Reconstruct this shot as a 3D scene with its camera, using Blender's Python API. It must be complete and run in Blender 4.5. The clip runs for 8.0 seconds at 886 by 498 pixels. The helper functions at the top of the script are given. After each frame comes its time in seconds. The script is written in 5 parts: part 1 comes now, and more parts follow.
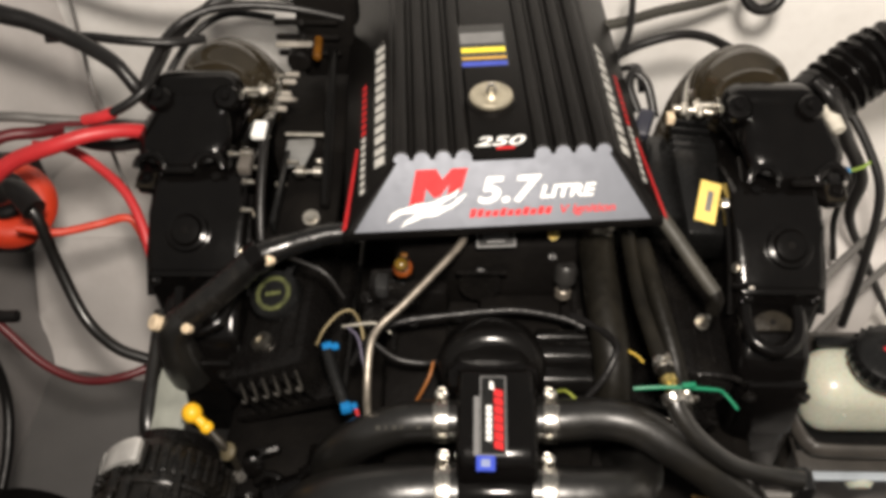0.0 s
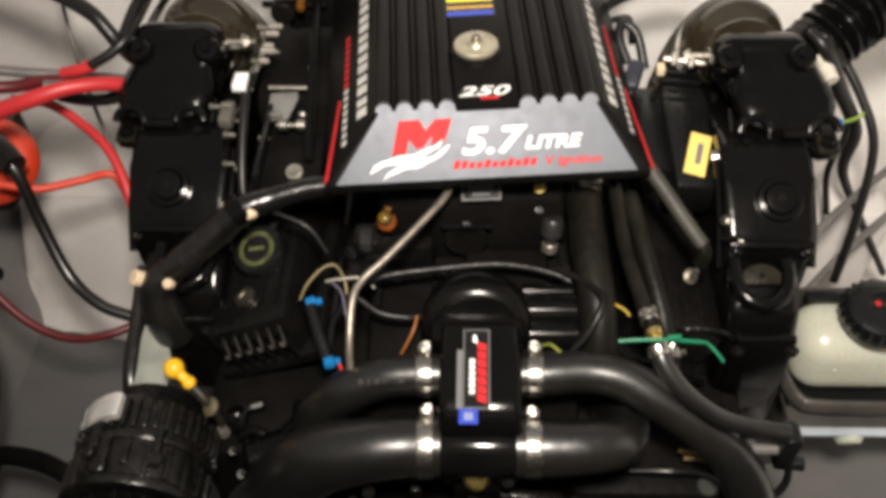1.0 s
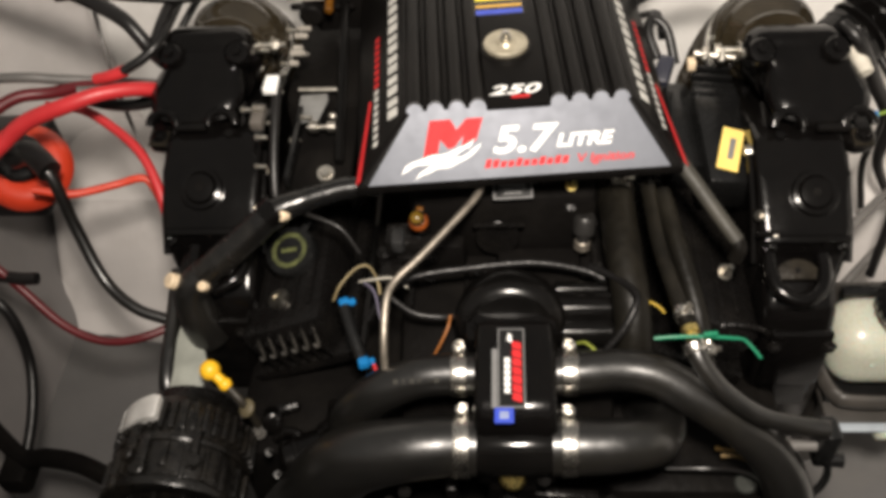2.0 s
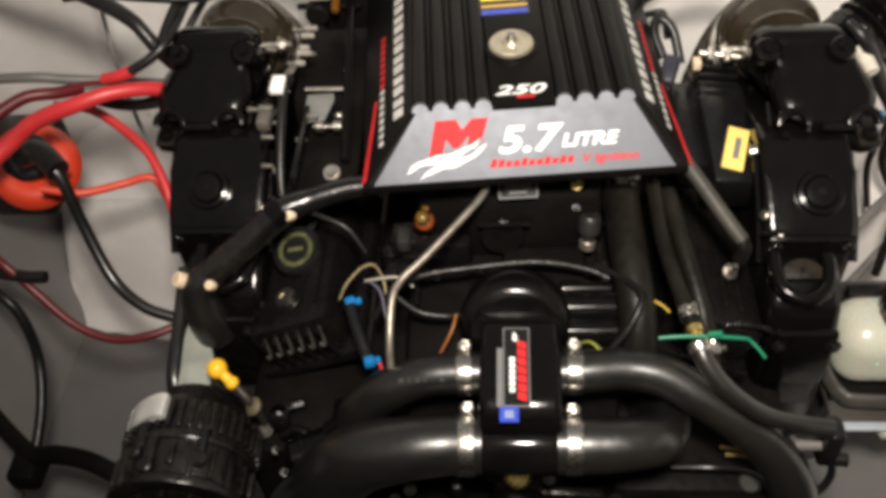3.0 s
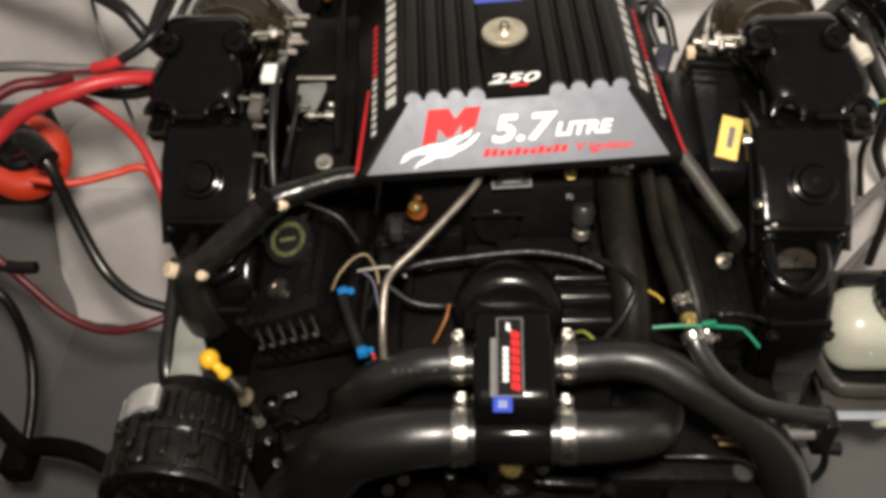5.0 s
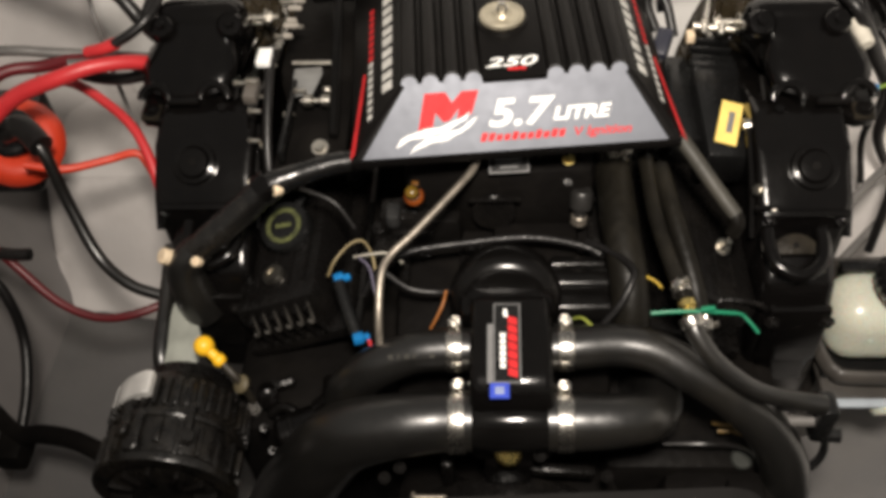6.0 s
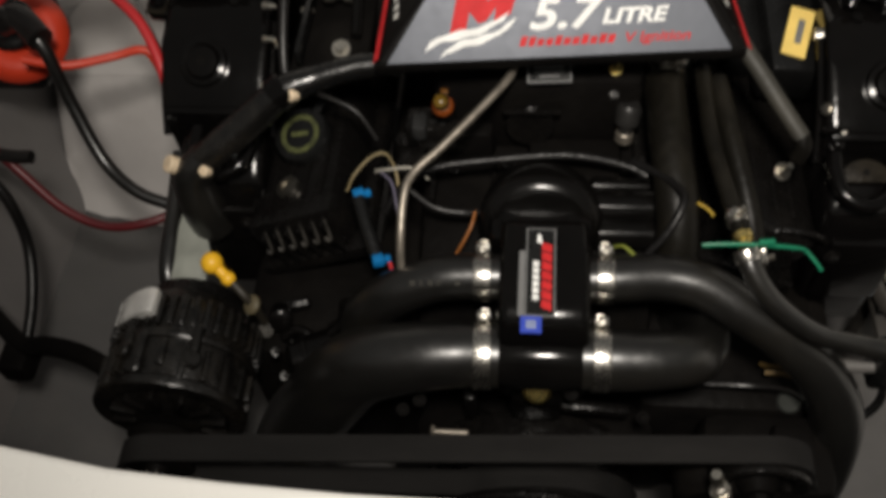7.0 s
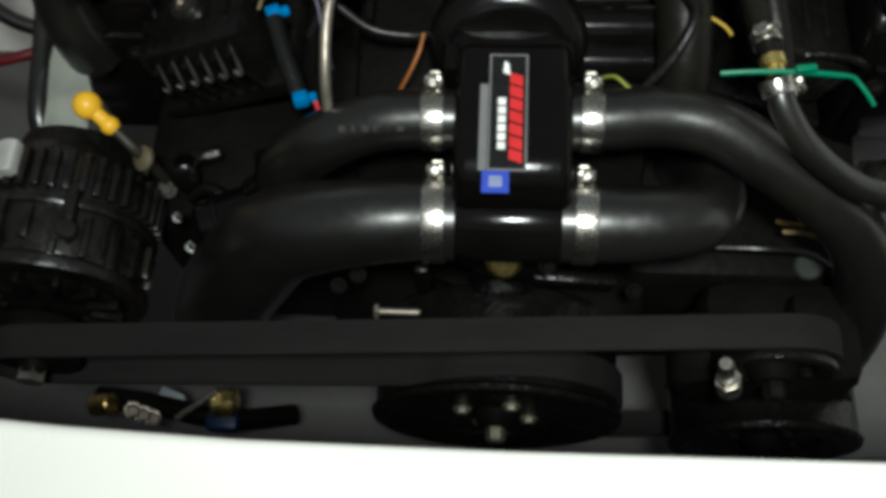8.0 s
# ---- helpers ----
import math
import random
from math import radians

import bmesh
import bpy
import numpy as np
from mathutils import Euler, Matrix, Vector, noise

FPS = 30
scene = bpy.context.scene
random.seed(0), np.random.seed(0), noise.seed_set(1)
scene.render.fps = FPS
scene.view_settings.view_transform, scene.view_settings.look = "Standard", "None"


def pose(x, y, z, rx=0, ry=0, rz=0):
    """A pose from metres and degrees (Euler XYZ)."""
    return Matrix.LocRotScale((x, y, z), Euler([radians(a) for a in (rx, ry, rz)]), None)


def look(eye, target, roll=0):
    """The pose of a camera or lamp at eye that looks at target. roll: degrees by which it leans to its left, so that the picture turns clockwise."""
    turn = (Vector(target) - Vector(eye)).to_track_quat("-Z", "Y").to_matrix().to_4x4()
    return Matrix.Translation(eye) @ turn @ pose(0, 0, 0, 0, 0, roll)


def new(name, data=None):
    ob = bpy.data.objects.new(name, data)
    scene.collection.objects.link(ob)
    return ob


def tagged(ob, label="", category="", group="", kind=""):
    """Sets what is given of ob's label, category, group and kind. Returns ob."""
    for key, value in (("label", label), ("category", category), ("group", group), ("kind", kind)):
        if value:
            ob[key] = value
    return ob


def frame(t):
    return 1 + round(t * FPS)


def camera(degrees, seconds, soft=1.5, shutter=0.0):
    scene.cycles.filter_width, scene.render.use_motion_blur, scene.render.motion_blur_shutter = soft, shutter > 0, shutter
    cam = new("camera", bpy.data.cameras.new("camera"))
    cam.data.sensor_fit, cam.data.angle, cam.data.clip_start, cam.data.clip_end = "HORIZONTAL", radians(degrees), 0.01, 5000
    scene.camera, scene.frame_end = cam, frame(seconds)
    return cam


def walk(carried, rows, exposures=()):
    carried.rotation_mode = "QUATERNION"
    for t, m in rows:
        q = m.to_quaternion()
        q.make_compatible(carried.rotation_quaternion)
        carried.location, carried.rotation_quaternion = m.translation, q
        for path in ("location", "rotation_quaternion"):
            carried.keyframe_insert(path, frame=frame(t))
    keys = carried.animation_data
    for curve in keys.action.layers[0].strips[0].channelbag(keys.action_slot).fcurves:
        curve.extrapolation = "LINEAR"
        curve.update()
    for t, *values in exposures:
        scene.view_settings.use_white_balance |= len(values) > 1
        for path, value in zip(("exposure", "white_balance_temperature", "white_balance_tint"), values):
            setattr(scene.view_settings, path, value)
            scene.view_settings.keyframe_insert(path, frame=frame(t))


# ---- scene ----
cam = camera(51.8, 8.0, soft=4.1, shutter=0.4)
PATH = [
    (0, (-0.016, -0.115, 1.501), (-0.101, 1.259, 0.05), -2.4),
    (0.5, (-0.006, -0.113, 1.49), (-0.079, 1.241, 0.02), -2.1),
    (1, (0.003, -0.116, 1.478), (-0.086, 1.206, -0.02), -2.8),
    (1.2, (0.006, -0.110, 1.481), (-0.072, 1.184, -0.042), -2.5),
    (1.5, (0.01, -0.114, 1.477), (-0.092, 1.196, -0.031), -3.9),
    (2, (-0.006, -0.116, 1.479), (-0.148, 1.202, -0.018), -5.3),
    (3.5, (-0.004, -0.116, 1.486), (-0.161, 1.191, -0.019), -5.8),
    (4, (-0.004, -0.115, 1.483), (-0.154, 1.191, -0.024), -5.6),
    (5.5, (-0.005, -0.114, 1.478), (-0.146, 1.179, -0.041), -5.4),
    (6, (-0.003, -0.113, 1.469), (-0.143, 1.17, -0.059), -5.4),
    (6.5, (-0.009, -0.098, 1.445), (-0.171, 1.109, -0.141), -6.3),
    (6.8, (-0.013, -0.072, 1.426), (-0.195, 1.092, -0.190), -6.0),
    (7, (-0.012, -0.051, 1.409), (-0.207, 1.067, -0.238), -6.6),
    (7.2, (-0.004, -0.023, 1.373), (-0.202, 1.005, -0.331), -8.0),
    (7.5, (-0.011, 0.009, 1.325), (-0.196, 0.928, -0.441), -9.1),
    (7.7, (-0.007, 0.023, 1.289), (-0.174, 0.891, -0.505), -8.5),
    (8, (-0.007, 0.055, 1.251), (-0.132, 0.867, -0.573), -6.5),
]
EXPOSURES = [(0.0, 0.0, 6500, 10), (6.0, -0.1, 6500, 10), (6.5, -0.55, 6450, 9), (7.0, -0.9, 6300, 8), (7.2, -1.05, 6200, 7), (7.5, -0.72, 6000, 4), (8.0, -0.6, 5600, -4)]
walk(cam, [(t, look(eye, target, roll)) for t, eye, target, roll in PATH], EXPOSURES)

# ---- light: one work lamp held over the cockpit, weak even fill all around ----
# even glow added from every side to lift the dark parts
world = bpy.data.worlds.new("even_fill")
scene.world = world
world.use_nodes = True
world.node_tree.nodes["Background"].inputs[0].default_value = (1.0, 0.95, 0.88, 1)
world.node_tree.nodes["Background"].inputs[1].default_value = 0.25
lamp_data = bpy.data.lights.new("work_lamp_light", "SPOT")
lamp_data.spot_size, lamp_data.spot_blend, lamp_data.shadow_soft_size = radians(138), 1.0, 0.08
lamp_data.energy, lamp_data.color = 152, (1.0, 0.905, 0.80)
lamp = new("work_lamp_light", lamp_data)
lamp.matrix_world = look((0.04, -0.10, 1.80), (0.36, 1.18, 0.92))


# ---- materials ----
def material(name, color, rough=0.5, metal=0.0, scale=30.0, vary=0.25, bump=0.0, bump_scale=300.0, rough_vary=0.12, coat=0.0,
             dust=0.0, dust_color=(0.075, 0.064, 0.05), trans=0.0, stretch=(1, 1, 1), subsurface=0.0, spec=0.5):
    m = bpy.data.materials.new(name)
    m.use_nodes = True
    nt = m.node_tree
    b = nt.nodes["Principled BSDF"]
    b.inputs["Metallic"].default_value = metal
    b.inputs["Coat Weight"].default_value = coat
    b.inputs["Coat Roughness"].default_value = 0.08
    b.inputs["Transmission Weight"].default_value = trans
    b.inputs["Subsurface Weight"].default_value = subsurface
    b.inputs["Specular IOR Level"].default_value = spec
    tc = nt.nodes.new("ShaderNodeTexCoord")
    mp = nt.nodes.new("ShaderNodeMapping")
    mp.inputs["Scale"].default_value = stretch
    nt.links.new(tc.outputs["Object"], mp.inputs["Vector"])
    big = nt.nodes.new("ShaderNodeTexNoise")
    big.inputs["Scale"].default_value, big.inputs["Detail"].default_value = scale, 5
    fine = nt.nodes.new("ShaderNodeTexNoise")
    fine.inputs["Scale"].default_value, fine.inputs["Detail"].default_value = bump_scale, 4
    for n in (big, fine):
        nt.links.new(mp.outputs["Vector"], n.inputs["Vector"])
    ramp = nt.nodes.new("ShaderNodeValToRGB")
    ramp.color_ramp.elements[0].position, ramp.color_ramp.elements[1].position = 0.3, 0.72
    ramp.color_ramp.elements[0].color = (*[c * (1 - vary) for c in color], 1)
    ramp.color_ramp.elements[1].color = (*[min(1, c * (1 + vary)) for c in color], 1)
    nt.links.new(big.outputs["Fac"], ramp.inputs["Fac"])
    out = ramp.outputs["Color"]
    if dust:
        # dry dust and salt in uneven patches
        patch = nt.nodes.new("ShaderNodeTexNoise")
        patch.inputs["Scale"].default_value, patch.inputs["Detail"].default_value = scale * 0.6, 8
        patch.inputs["Roughness"].default_value = 0.7
        nt.links.new(tc.outputs["Object"], patch.inputs["Vector"])
        pr = nt.nodes.new("ShaderNodeValToRGB")
        pr.color_ramp.elements[0].position, pr.color_ramp.elements[1].position = 0.48, 0.8
        pr.color_ramp.elements[0].color, pr.color_ramp.elements[1].color = (0, 0, 0, 1), (dust, dust, dust, 1)
        nt.links.new(patch.outputs["Fac"], pr.inputs["Fac"])
        mix = nt.nodes.new("ShaderNodeMix")
        mix.data_type = "RGBA"
        nt.links.new(pr.outputs["Color"], mix.inputs[0])
        nt.links.new(out, mix.inputs[6])
        mix.inputs[7].default_value = (*dust_color, 1)
        out = mix.outputs[2]
    nt.links.new(out, b.inputs["Base Color"])
    rr = nt.nodes.new("ShaderNodeMapRange")
    rr.inputs["To Min"].default_value, rr.inputs["To Max"].default_value = max(0.02, rough - rough_vary), min(1, rough + rough_vary)
    nt.links.new(fine.outputs["Fac"], rr.inputs["Value"])
    nt.links.new(rr.outputs["Result"], b.inputs["Roughness"])
    if bump:
        bp = nt.nodes.new("ShaderNodeBump")
        bp.inputs["Strength"].default_value, bp.inputs["Distance"].default_value = bump, 0.002
        nt.links.new(fine.outputs["Fac"], bp.inputs["Height"])
        nt.links.new(bp.outputs["Normal"], b.inputs["Normal"])
    return m


ENAMEL = material("black_engine_enamel", (0.0027, 0.0024, 0.0023), 0.16, scale=14, bump=0.6, bump_scale=26, dust=0.10, dust_color=(0.022, 0.018, 0.013), spec=0.24, rough_vary=0.08)
SATIN = material("smooth_satin_black_paint", (0.0034, 0.0031, 0.0029), 0.22, scale=14, dust=0.02, spec=0.22, bump=0.15, bump_scale=60)
SLEEVE = material("black_plastic_sleeve", (0.005, 0.0047, 0.0044), 0.24, scale=20, bump=0.5, bump_scale=70, dust=0.25, rough_vary=0.14, spec=0.55)
OLDPAINT = material("brown_stained_black_paint", (0.013, 0.011, 0.008), 0.42, scale=60, vary=0.6, bump=0.4, bump_scale=180, dust=0.4, dust_color=(0.030, 0.022, 0.015), spec=0.10)
DARKBLUE = material("dark_blue_plastic", (0.008, 0.025, 0.09), 0.45, scale=40)
CAST = material("black_painted_casting", (0.0046, 0.0042, 0.0040), 0.27, scale=20, bump=0.8, bump_scale=110, dust=0.07, spec=0.24)
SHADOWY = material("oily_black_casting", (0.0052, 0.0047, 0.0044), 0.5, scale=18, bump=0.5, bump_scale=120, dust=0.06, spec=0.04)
LOOMTAPE = material("shiny_loom_tape", (0.007, 0.0066, 0.0066), 0.34, spec=0.3, scale=60, bump=0.4, bump_scale=180)
RUBBER = material("black_rubber_hose", (0.0062, 0.0059, 0.0054), 0.32, scale=12, bump=0.05, bump_scale=140, dust=0.35, rough_vary=0.09, spec=0.8, dust_color=(0.030, 0.0255, 0.018))
OLDRUBBER = material("brown_aged_rubber", (0.022, 0.017, 0.010), 0.12, spec=1.0, rough_vary=0.05, scale=25, bump=0.06, bump_scale=60, dust=0.3)
DUSTY = material("dusty_black_rubber", (0.0056, 0.0049, 0.004), 0.5, scale=24, vary=0.4, bump=0.4, bump_scale=160, dust=0.08, dust_color=(0.05, 0.042, 0.032), spec=0.08)
DULLHOSE = material("dull_dusty_hose_rubber", (0.0064, 0.0057, 0.0044), 0.42, scale=24, vary=0.4, bump=0.3, bump_scale=120, dust=0.35, dust_color=(0.034, 0.029, 0.020), spec=0.16)
FINS = material("grey_bolt_and_fin_glint", (0.045, 0.042, 0.037), 0.3, scale=60, vary=0.4, bump=0.2)
GREYHOSE = material("grey_dull_rubber", (0.030, 0.028, 0.022), 0.6, scale=20, bump=0.2, dust=0.25)
BELT = material("worn_belt_rubber", (0.0115, 0.0108, 0.0104), 0.8, spec=0.15, scale=40, bump=0.3, bump_scale=400, stretch=(0.2, 1, 1))
CABLE = material("black_cable_jacket", (0.008, 0.0074, 0.0072), 0.36, spec=0.35, scale=20, bump=0.1)
GREYCABLE = material("grey_cable_jacket", (0.10, 0.095, 0.09), 0.5, scale=20, bump=0.1)
REDCABLE = material("red_cable_jacket", (0.48, 0.026, 0.03), 0.42, scale=20, vary=0.15)
ORANGECABLE = material("orange_red_cable_jacket", (0.58, 0.045, 0.016), 0.42, scale=20, vary=0.15)
DARKRED = material("dark_red_cable_jacket", (0.10, 0.008, 0.011), 0.4, scale=20, vary=0.2)
COVER = material("satin_black_moulded_plastic", (0.0036, 0.0032, 0.0030), 0.4, scale=16, bump=0.15, bump_scale=500, dust=0.03, spec=0.12)
PANEL = material("grey_metallic_decal", (0.10, 0.106, 0.122), 0.50, metal=0.6, spec=0.34, scale=9, vary=0.14, bump=0.05, bump_scale=70, dust=0.22, dust_color=(0.085, 0.09, 0.10), rough_vary=0.1)
WHITEINK = material("white_print", (0.78, 0.78, 0.76), 0.55, spec=0.12, scale=60, vary=0.1)
DULLINK = material("dull_white_print", (0.50, 0.49, 0.46), 0.55, spec=0.12, scale=60, vary=0.2)
REDINK = material("red_print", (0.50, 0.025, 0.028), 0.55, spec=0.12, scale=60, vary=0.12)
GREYINK = material("grey_print", (0.15, 0.15, 0.15), 0.45, scale=60, vary=0.12)
YELLOWINK = material("yellow_print", (0.80, 0.66, 0.04), 0.45, scale=60, vary=0.1)
ORANGEINK = material("orange_print", (0.62, 0.36, 0.06), 0.45, scale=60, vary=0.1)
BLUEINK = material("blue_print", (0.03, 0.06, 0.42), 0.4, scale=60, vary=0.1)
BLACKINK = material("black_label_film", (0.006, 0.006, 0.006), 0.3, scale=60)
STEEL = material("stainless_steel", (0.50, 0.48, 0.44), 0.26, metal=1.0, scale=60, vary=0.15, bump=0.1, bump_scale=500)
ALTPAINT = material("oily_dusty_black_casting", (0.0055, 0.005, 0.0045), 0.30, scale=45, vary=0.6, bump=0.5, bump_scale=90, rough_vary=0.2, dust=0.5, dust_color=(0.028, 0.022, 0.015), spec=0.45)
GLOSSTUBE = material("glossy_black_tube_paint", (0.0038, 0.0035, 0.0033), 0.13, scale=30, spec=0.22, rough_vary=0.04, bump=0.05, bump_scale=60)
ZINC = material("zinc_plated_steel", (0.55, 0.52, 0.46), 0.32, metal=1.0, scale=80, vary=0.25, bump=0.2)
BRASS = material("yellow_brass", (0.90, 0.66, 0.24), 0.28, metal=1.0, scale=80, vary=0.25, bump=0.1)
ALU = material("cast_aluminium", (0.80, 0.79, 0.76), 0.45, metal=0.5, scale=50, vary=0.2, bump=0.3)
TUBESTEEL = material("dull_steel_tube", (0.27, 0.24, 0.20), 0.42, metal=0.75, scale=70, vary=0.3, bump=0.1)
YELLOW = material("yellow_moulded_plastic", (0.85, 0.48, 0.02), 0.4, scale=40, vary=0.1)
BLUE = material("blue_connector_plastic", (0.008, 0.16, 0.42), 0.4, scale=40, vary=0.12)
GREEN = material("green_nylon", (0.006, 0.14, 0.07), 0.4, scale=40, vary=0.12)
AMBER = material("amber_plastic", (0.105, 0.040, 0.003), 0.5, spec=0.2, scale=60, vary=0.25)
CREAM = material("cream_plastic", (0.65, 0.52, 0.36), 0.5, scale=60, vary=0.2)
BOTTLE = material("milky_polyethylene", (0.47, 0.48, 0.40), 0.28, scale=10, vary=0.06, subsurface=0.25)
CAPPLASTIC = material("black_cap_plastic", (0.006, 0.006, 0.006), 0.24, scale=30, bump=0.15, spec=0.45)
BRACKET = material("grey_brown_painted_bracket", (0.040, 0.036, 0.032), 0.42, scale=30, vary=0.2, dust=0.2)
TRAY = material("blue_grey_tray", (0.34, 0.38, 0.42), 0.4, scale=30, vary=0.15)
GELCOAT = material("white_gelcoat", (0.87, 0.855, 0.81), 0.28, scale=5, vary=0.05, coat=0.3, bump=0.05, bump_scale=30)
BILGE = material("painted_bilge_fibreglass", (0.80, 0.785, 0.76), 0.5, scale=6, vary=0.10, bump=0.45, bump_scale=45, dust=0.34, dust_color=(0.32, 0.28, 0.24))
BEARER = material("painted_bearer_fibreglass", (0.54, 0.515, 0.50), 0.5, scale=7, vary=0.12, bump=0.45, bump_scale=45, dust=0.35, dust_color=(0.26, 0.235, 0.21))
# hull paint darkened in colour for the grazing light on the port side
HULLSHADE = material("hull_paint_shaded", (0.195, 0.185, 0.182), 0.5, scale=6, vary=0.12, bump=0.4, bump_scale=45, dust=0.3, dust_color=(0.25, 0.22, 0.19))
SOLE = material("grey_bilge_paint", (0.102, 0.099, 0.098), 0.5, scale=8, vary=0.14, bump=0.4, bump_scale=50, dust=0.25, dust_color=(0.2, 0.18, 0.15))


# ---- shape helpers ----
def thing(name, label, category, group="", kind="", at=(0, 0, 0)):
    ob = tagged(new(name), label, category, group, kind)
    ob.location = at
    ob.empty_display_size = 0.02
    return ob


def part(name, bm, mat, parent=None, label="", smooth=True, keep=False):
    """Links a bmesh as one mesh under parent; its coordinates are the world's unless keep is set."""
    me = bpy.data.meshes.new(name)
    bmesh.ops.recalc_face_normals(bm, faces=bm.faces)
    bm.to_mesh(me)
    bm.free()
    me.materials.append(mat)
    if smooth:
        me.shade_smooth()
        me.set_sharp_from_angle(angle=radians(42))
    ob = new(name, me)
    if parent:
        ob.parent = parent
        if not keep:
            root, shift = parent, Vector((0, 0, 0))
            while root:
                shift += root.location
                root = root.parent
            me.transform(Matrix.Translation(-shift))
    if label:
        ob["label"] = label
    return ob


def merge(*bms):
    out = bmesh.new()
    for b in bms:
        me = bpy.data.meshes.new("tmp")
        b.to_mesh(me)
        b.free()
        out.from_mesh(me)
        bpy.data.meshes.remove(me)
    return out


def turned(bm, m):
    bmesh.ops.transform(bm, matrix=m, verts=bm.verts)
    return bm


def rbox(c, s, bevel=0.004, rot=(0, 0, 0), seg=2, taper=None):
    """A box with rounded edges: centre, size, and taper (x, y scale of its top)."""
    bm = bmesh.new()
    bmesh.ops.create_cube(bm, size=1)
    for v in bm.verts:
        k = taper if taper and v.co.z > 0 else (1, 1)
        v.co = Vector((v.co.x * s[0] * k[0], v.co.y * s[1] * k[1], v.co.z * s[2]))
    if bevel:
        bmesh.ops.bevel(bm, geom=bm.edges[:], offset=bevel, segments=seg, affect="EDGES", profile=0.5)
    return turned(bm, pose(*c, *rot))


def frame_to(axis):
    return Vector(axis).normalized().to_track_quat("Z", "Y").to_matrix().to_4x4()


def lathe(profile, at, axis=(0, 0, 1), seg=28):
    """A turned body: (radius, height) pairs from one end to the other along the axis."""
    bm = bmesh.new()
    rings = []
    for r, h in profile:
        if r < 1e-6:
            rings.append([bm.verts.new((0, 0, h))])
        else:
            rings.append([bm.verts.new((r * math.cos(a), r * math.sin(a), h)) for a in [2 * math.pi * i / seg for i in range(seg)]])
    for a, b in zip(rings, rings[1:]):
        for i in range(seg):
            j = (i + 1) % seg
            if len(a) == 1 and len(b) == 1:
                continue
            if len(a) == 1:
                bm.faces.new((a[0], b[i], b[j]))
            elif len(b) == 1:
                bm.faces.new((a[i], a[j], b[0]))
            else:
                bm.faces.new((a[i], a[j], b[j], b[i]))
    for ring in (rings[0], rings[-1]):
        if len(ring) > 1:
            bm.faces.new(ring)
    return turned(bm, Matrix.Translation(at) @ frame_to(axis))


def rod(p0, p1, r, bevel=0.0015, seg=20):
    d = Vector(p1) - Vector(p0)
    n = d.length
    return lathe([(0, 0), (r - bevel, 0), (r, bevel), (r, n - bevel), (r - bevel, n), (0, n)], p0, d, seg)


def spline(points, steps=8):
    """A smooth line through the given points."""
    p = [Vector(q) for q in points]
    if len(p) == 2:
        return [p[0].lerp(p[1], i / steps) for i in range(steps + 1)]
    p = [p[0] * 2 - p[1]] + p + [p[-1] * 2 - p[-2]]
    out = []
    for a, b, c, d in zip(p, p[1:], p[2:], p[3:]):
        for i in range(steps):
            t = i / steps
            out.append(0.5 * (2 * b + (c - a) * t + (2 * a - 5 * b + 4 * c - d) * t * t + (3 * b - a - 3 * c + d) * t ** 3))
    return out + [p[-2].copy()]


def tube(points, r, seg=14, steps=8, wave=0.0, pitch=0.01, flat=1.0):
    """A hose or cable along a smooth line; r: radius, or (start, end), or a list one per point; wave: depth of corrugations."""
    line = spline(points, steps)
    rs = [r] * len(points) if isinstance(r, (int, float)) else list(r)
    if len(rs) == 2 and len(points) > 2:
        rs = [rs[0] + (rs[1] - rs[0]) * i / (len(points) - 1) for i in range(len(points))]
    bm = bmesh.new()
    rings, run = [], 0.0
    tangent = (line[1] - line[0]).normalized()
    side = tangent.orthogonal().normalized()
    for i, q in enumerate(line):
        t = (line[min(i + 1, len(line) - 1)] - line[max(i - 1, 0)]).normalized()
        side = (side - t * side.dot(t)).normalized()
        up = t.cross(side)
        f = i / (len(line) - 1) * (len(rs) - 1)
        k = min(int(f), len(rs) - 2)
        rad = rs[k] + (rs[k + 1] - rs[k]) * (f - k)
        if i:
            run += (q - line[i - 1]).length
        if wave:
            rad += wave * math.sin(2 * math.pi * run / pitch)
        rings.append([bm.verts.new(q + side * rad * math.cos(a) + up * rad * flat * math.sin(a)) for a in [2 * math.pi * j / seg for j in range(seg)]])
    for a, b in zip(rings, rings[1:]):
        for j in range(seg):
            bm.faces.new((a[j], a[(j + 1) % seg], b[(j + 1) % seg], b[j]))
    bm.faces.new(rings[0])
    bm.faces.new(rings[-1])
    return bm


def prism(poly, depth, m, bevel=0.003, seg=2):
    """A plate: a polygon in its own xy, depth thick, laid by the matrix m."""
    bm = bmesh.new()
    lo = [bm.verts.new((x, y, 0)) for x, y in poly]
    hi = [bm.verts.new((x, y, depth)) for x, y in poly]
    bm.faces.new(lo[::-1])
    bm.faces.new(hi)
    for i in range(len(poly)):
        j = (i + 1) % len(poly)
        bm.faces.new((lo[i], lo[j], hi[j], hi[i]))
    if bevel:
        bmesh.ops.bevel(bm, geom=bm.edges[:], offset=bevel, segments=seg, affect="EDGES", profile=0.5)
    return turned(bm, m)


def hexbolt(at, axis, r=0.008, h=0.007, washer=True):
    b = lathe([(0, 0), (r, 0), (r, h * 0.8), (r * 0.86, h), (0, h)], at, axis, 6)
    if washer:
        b = merge(b, lathe([(0, -0.0005), (r * 1.45, -0.0005), (r * 1.45, 0.0018), (0, 0.0018)], at, axis, 20))
    return b


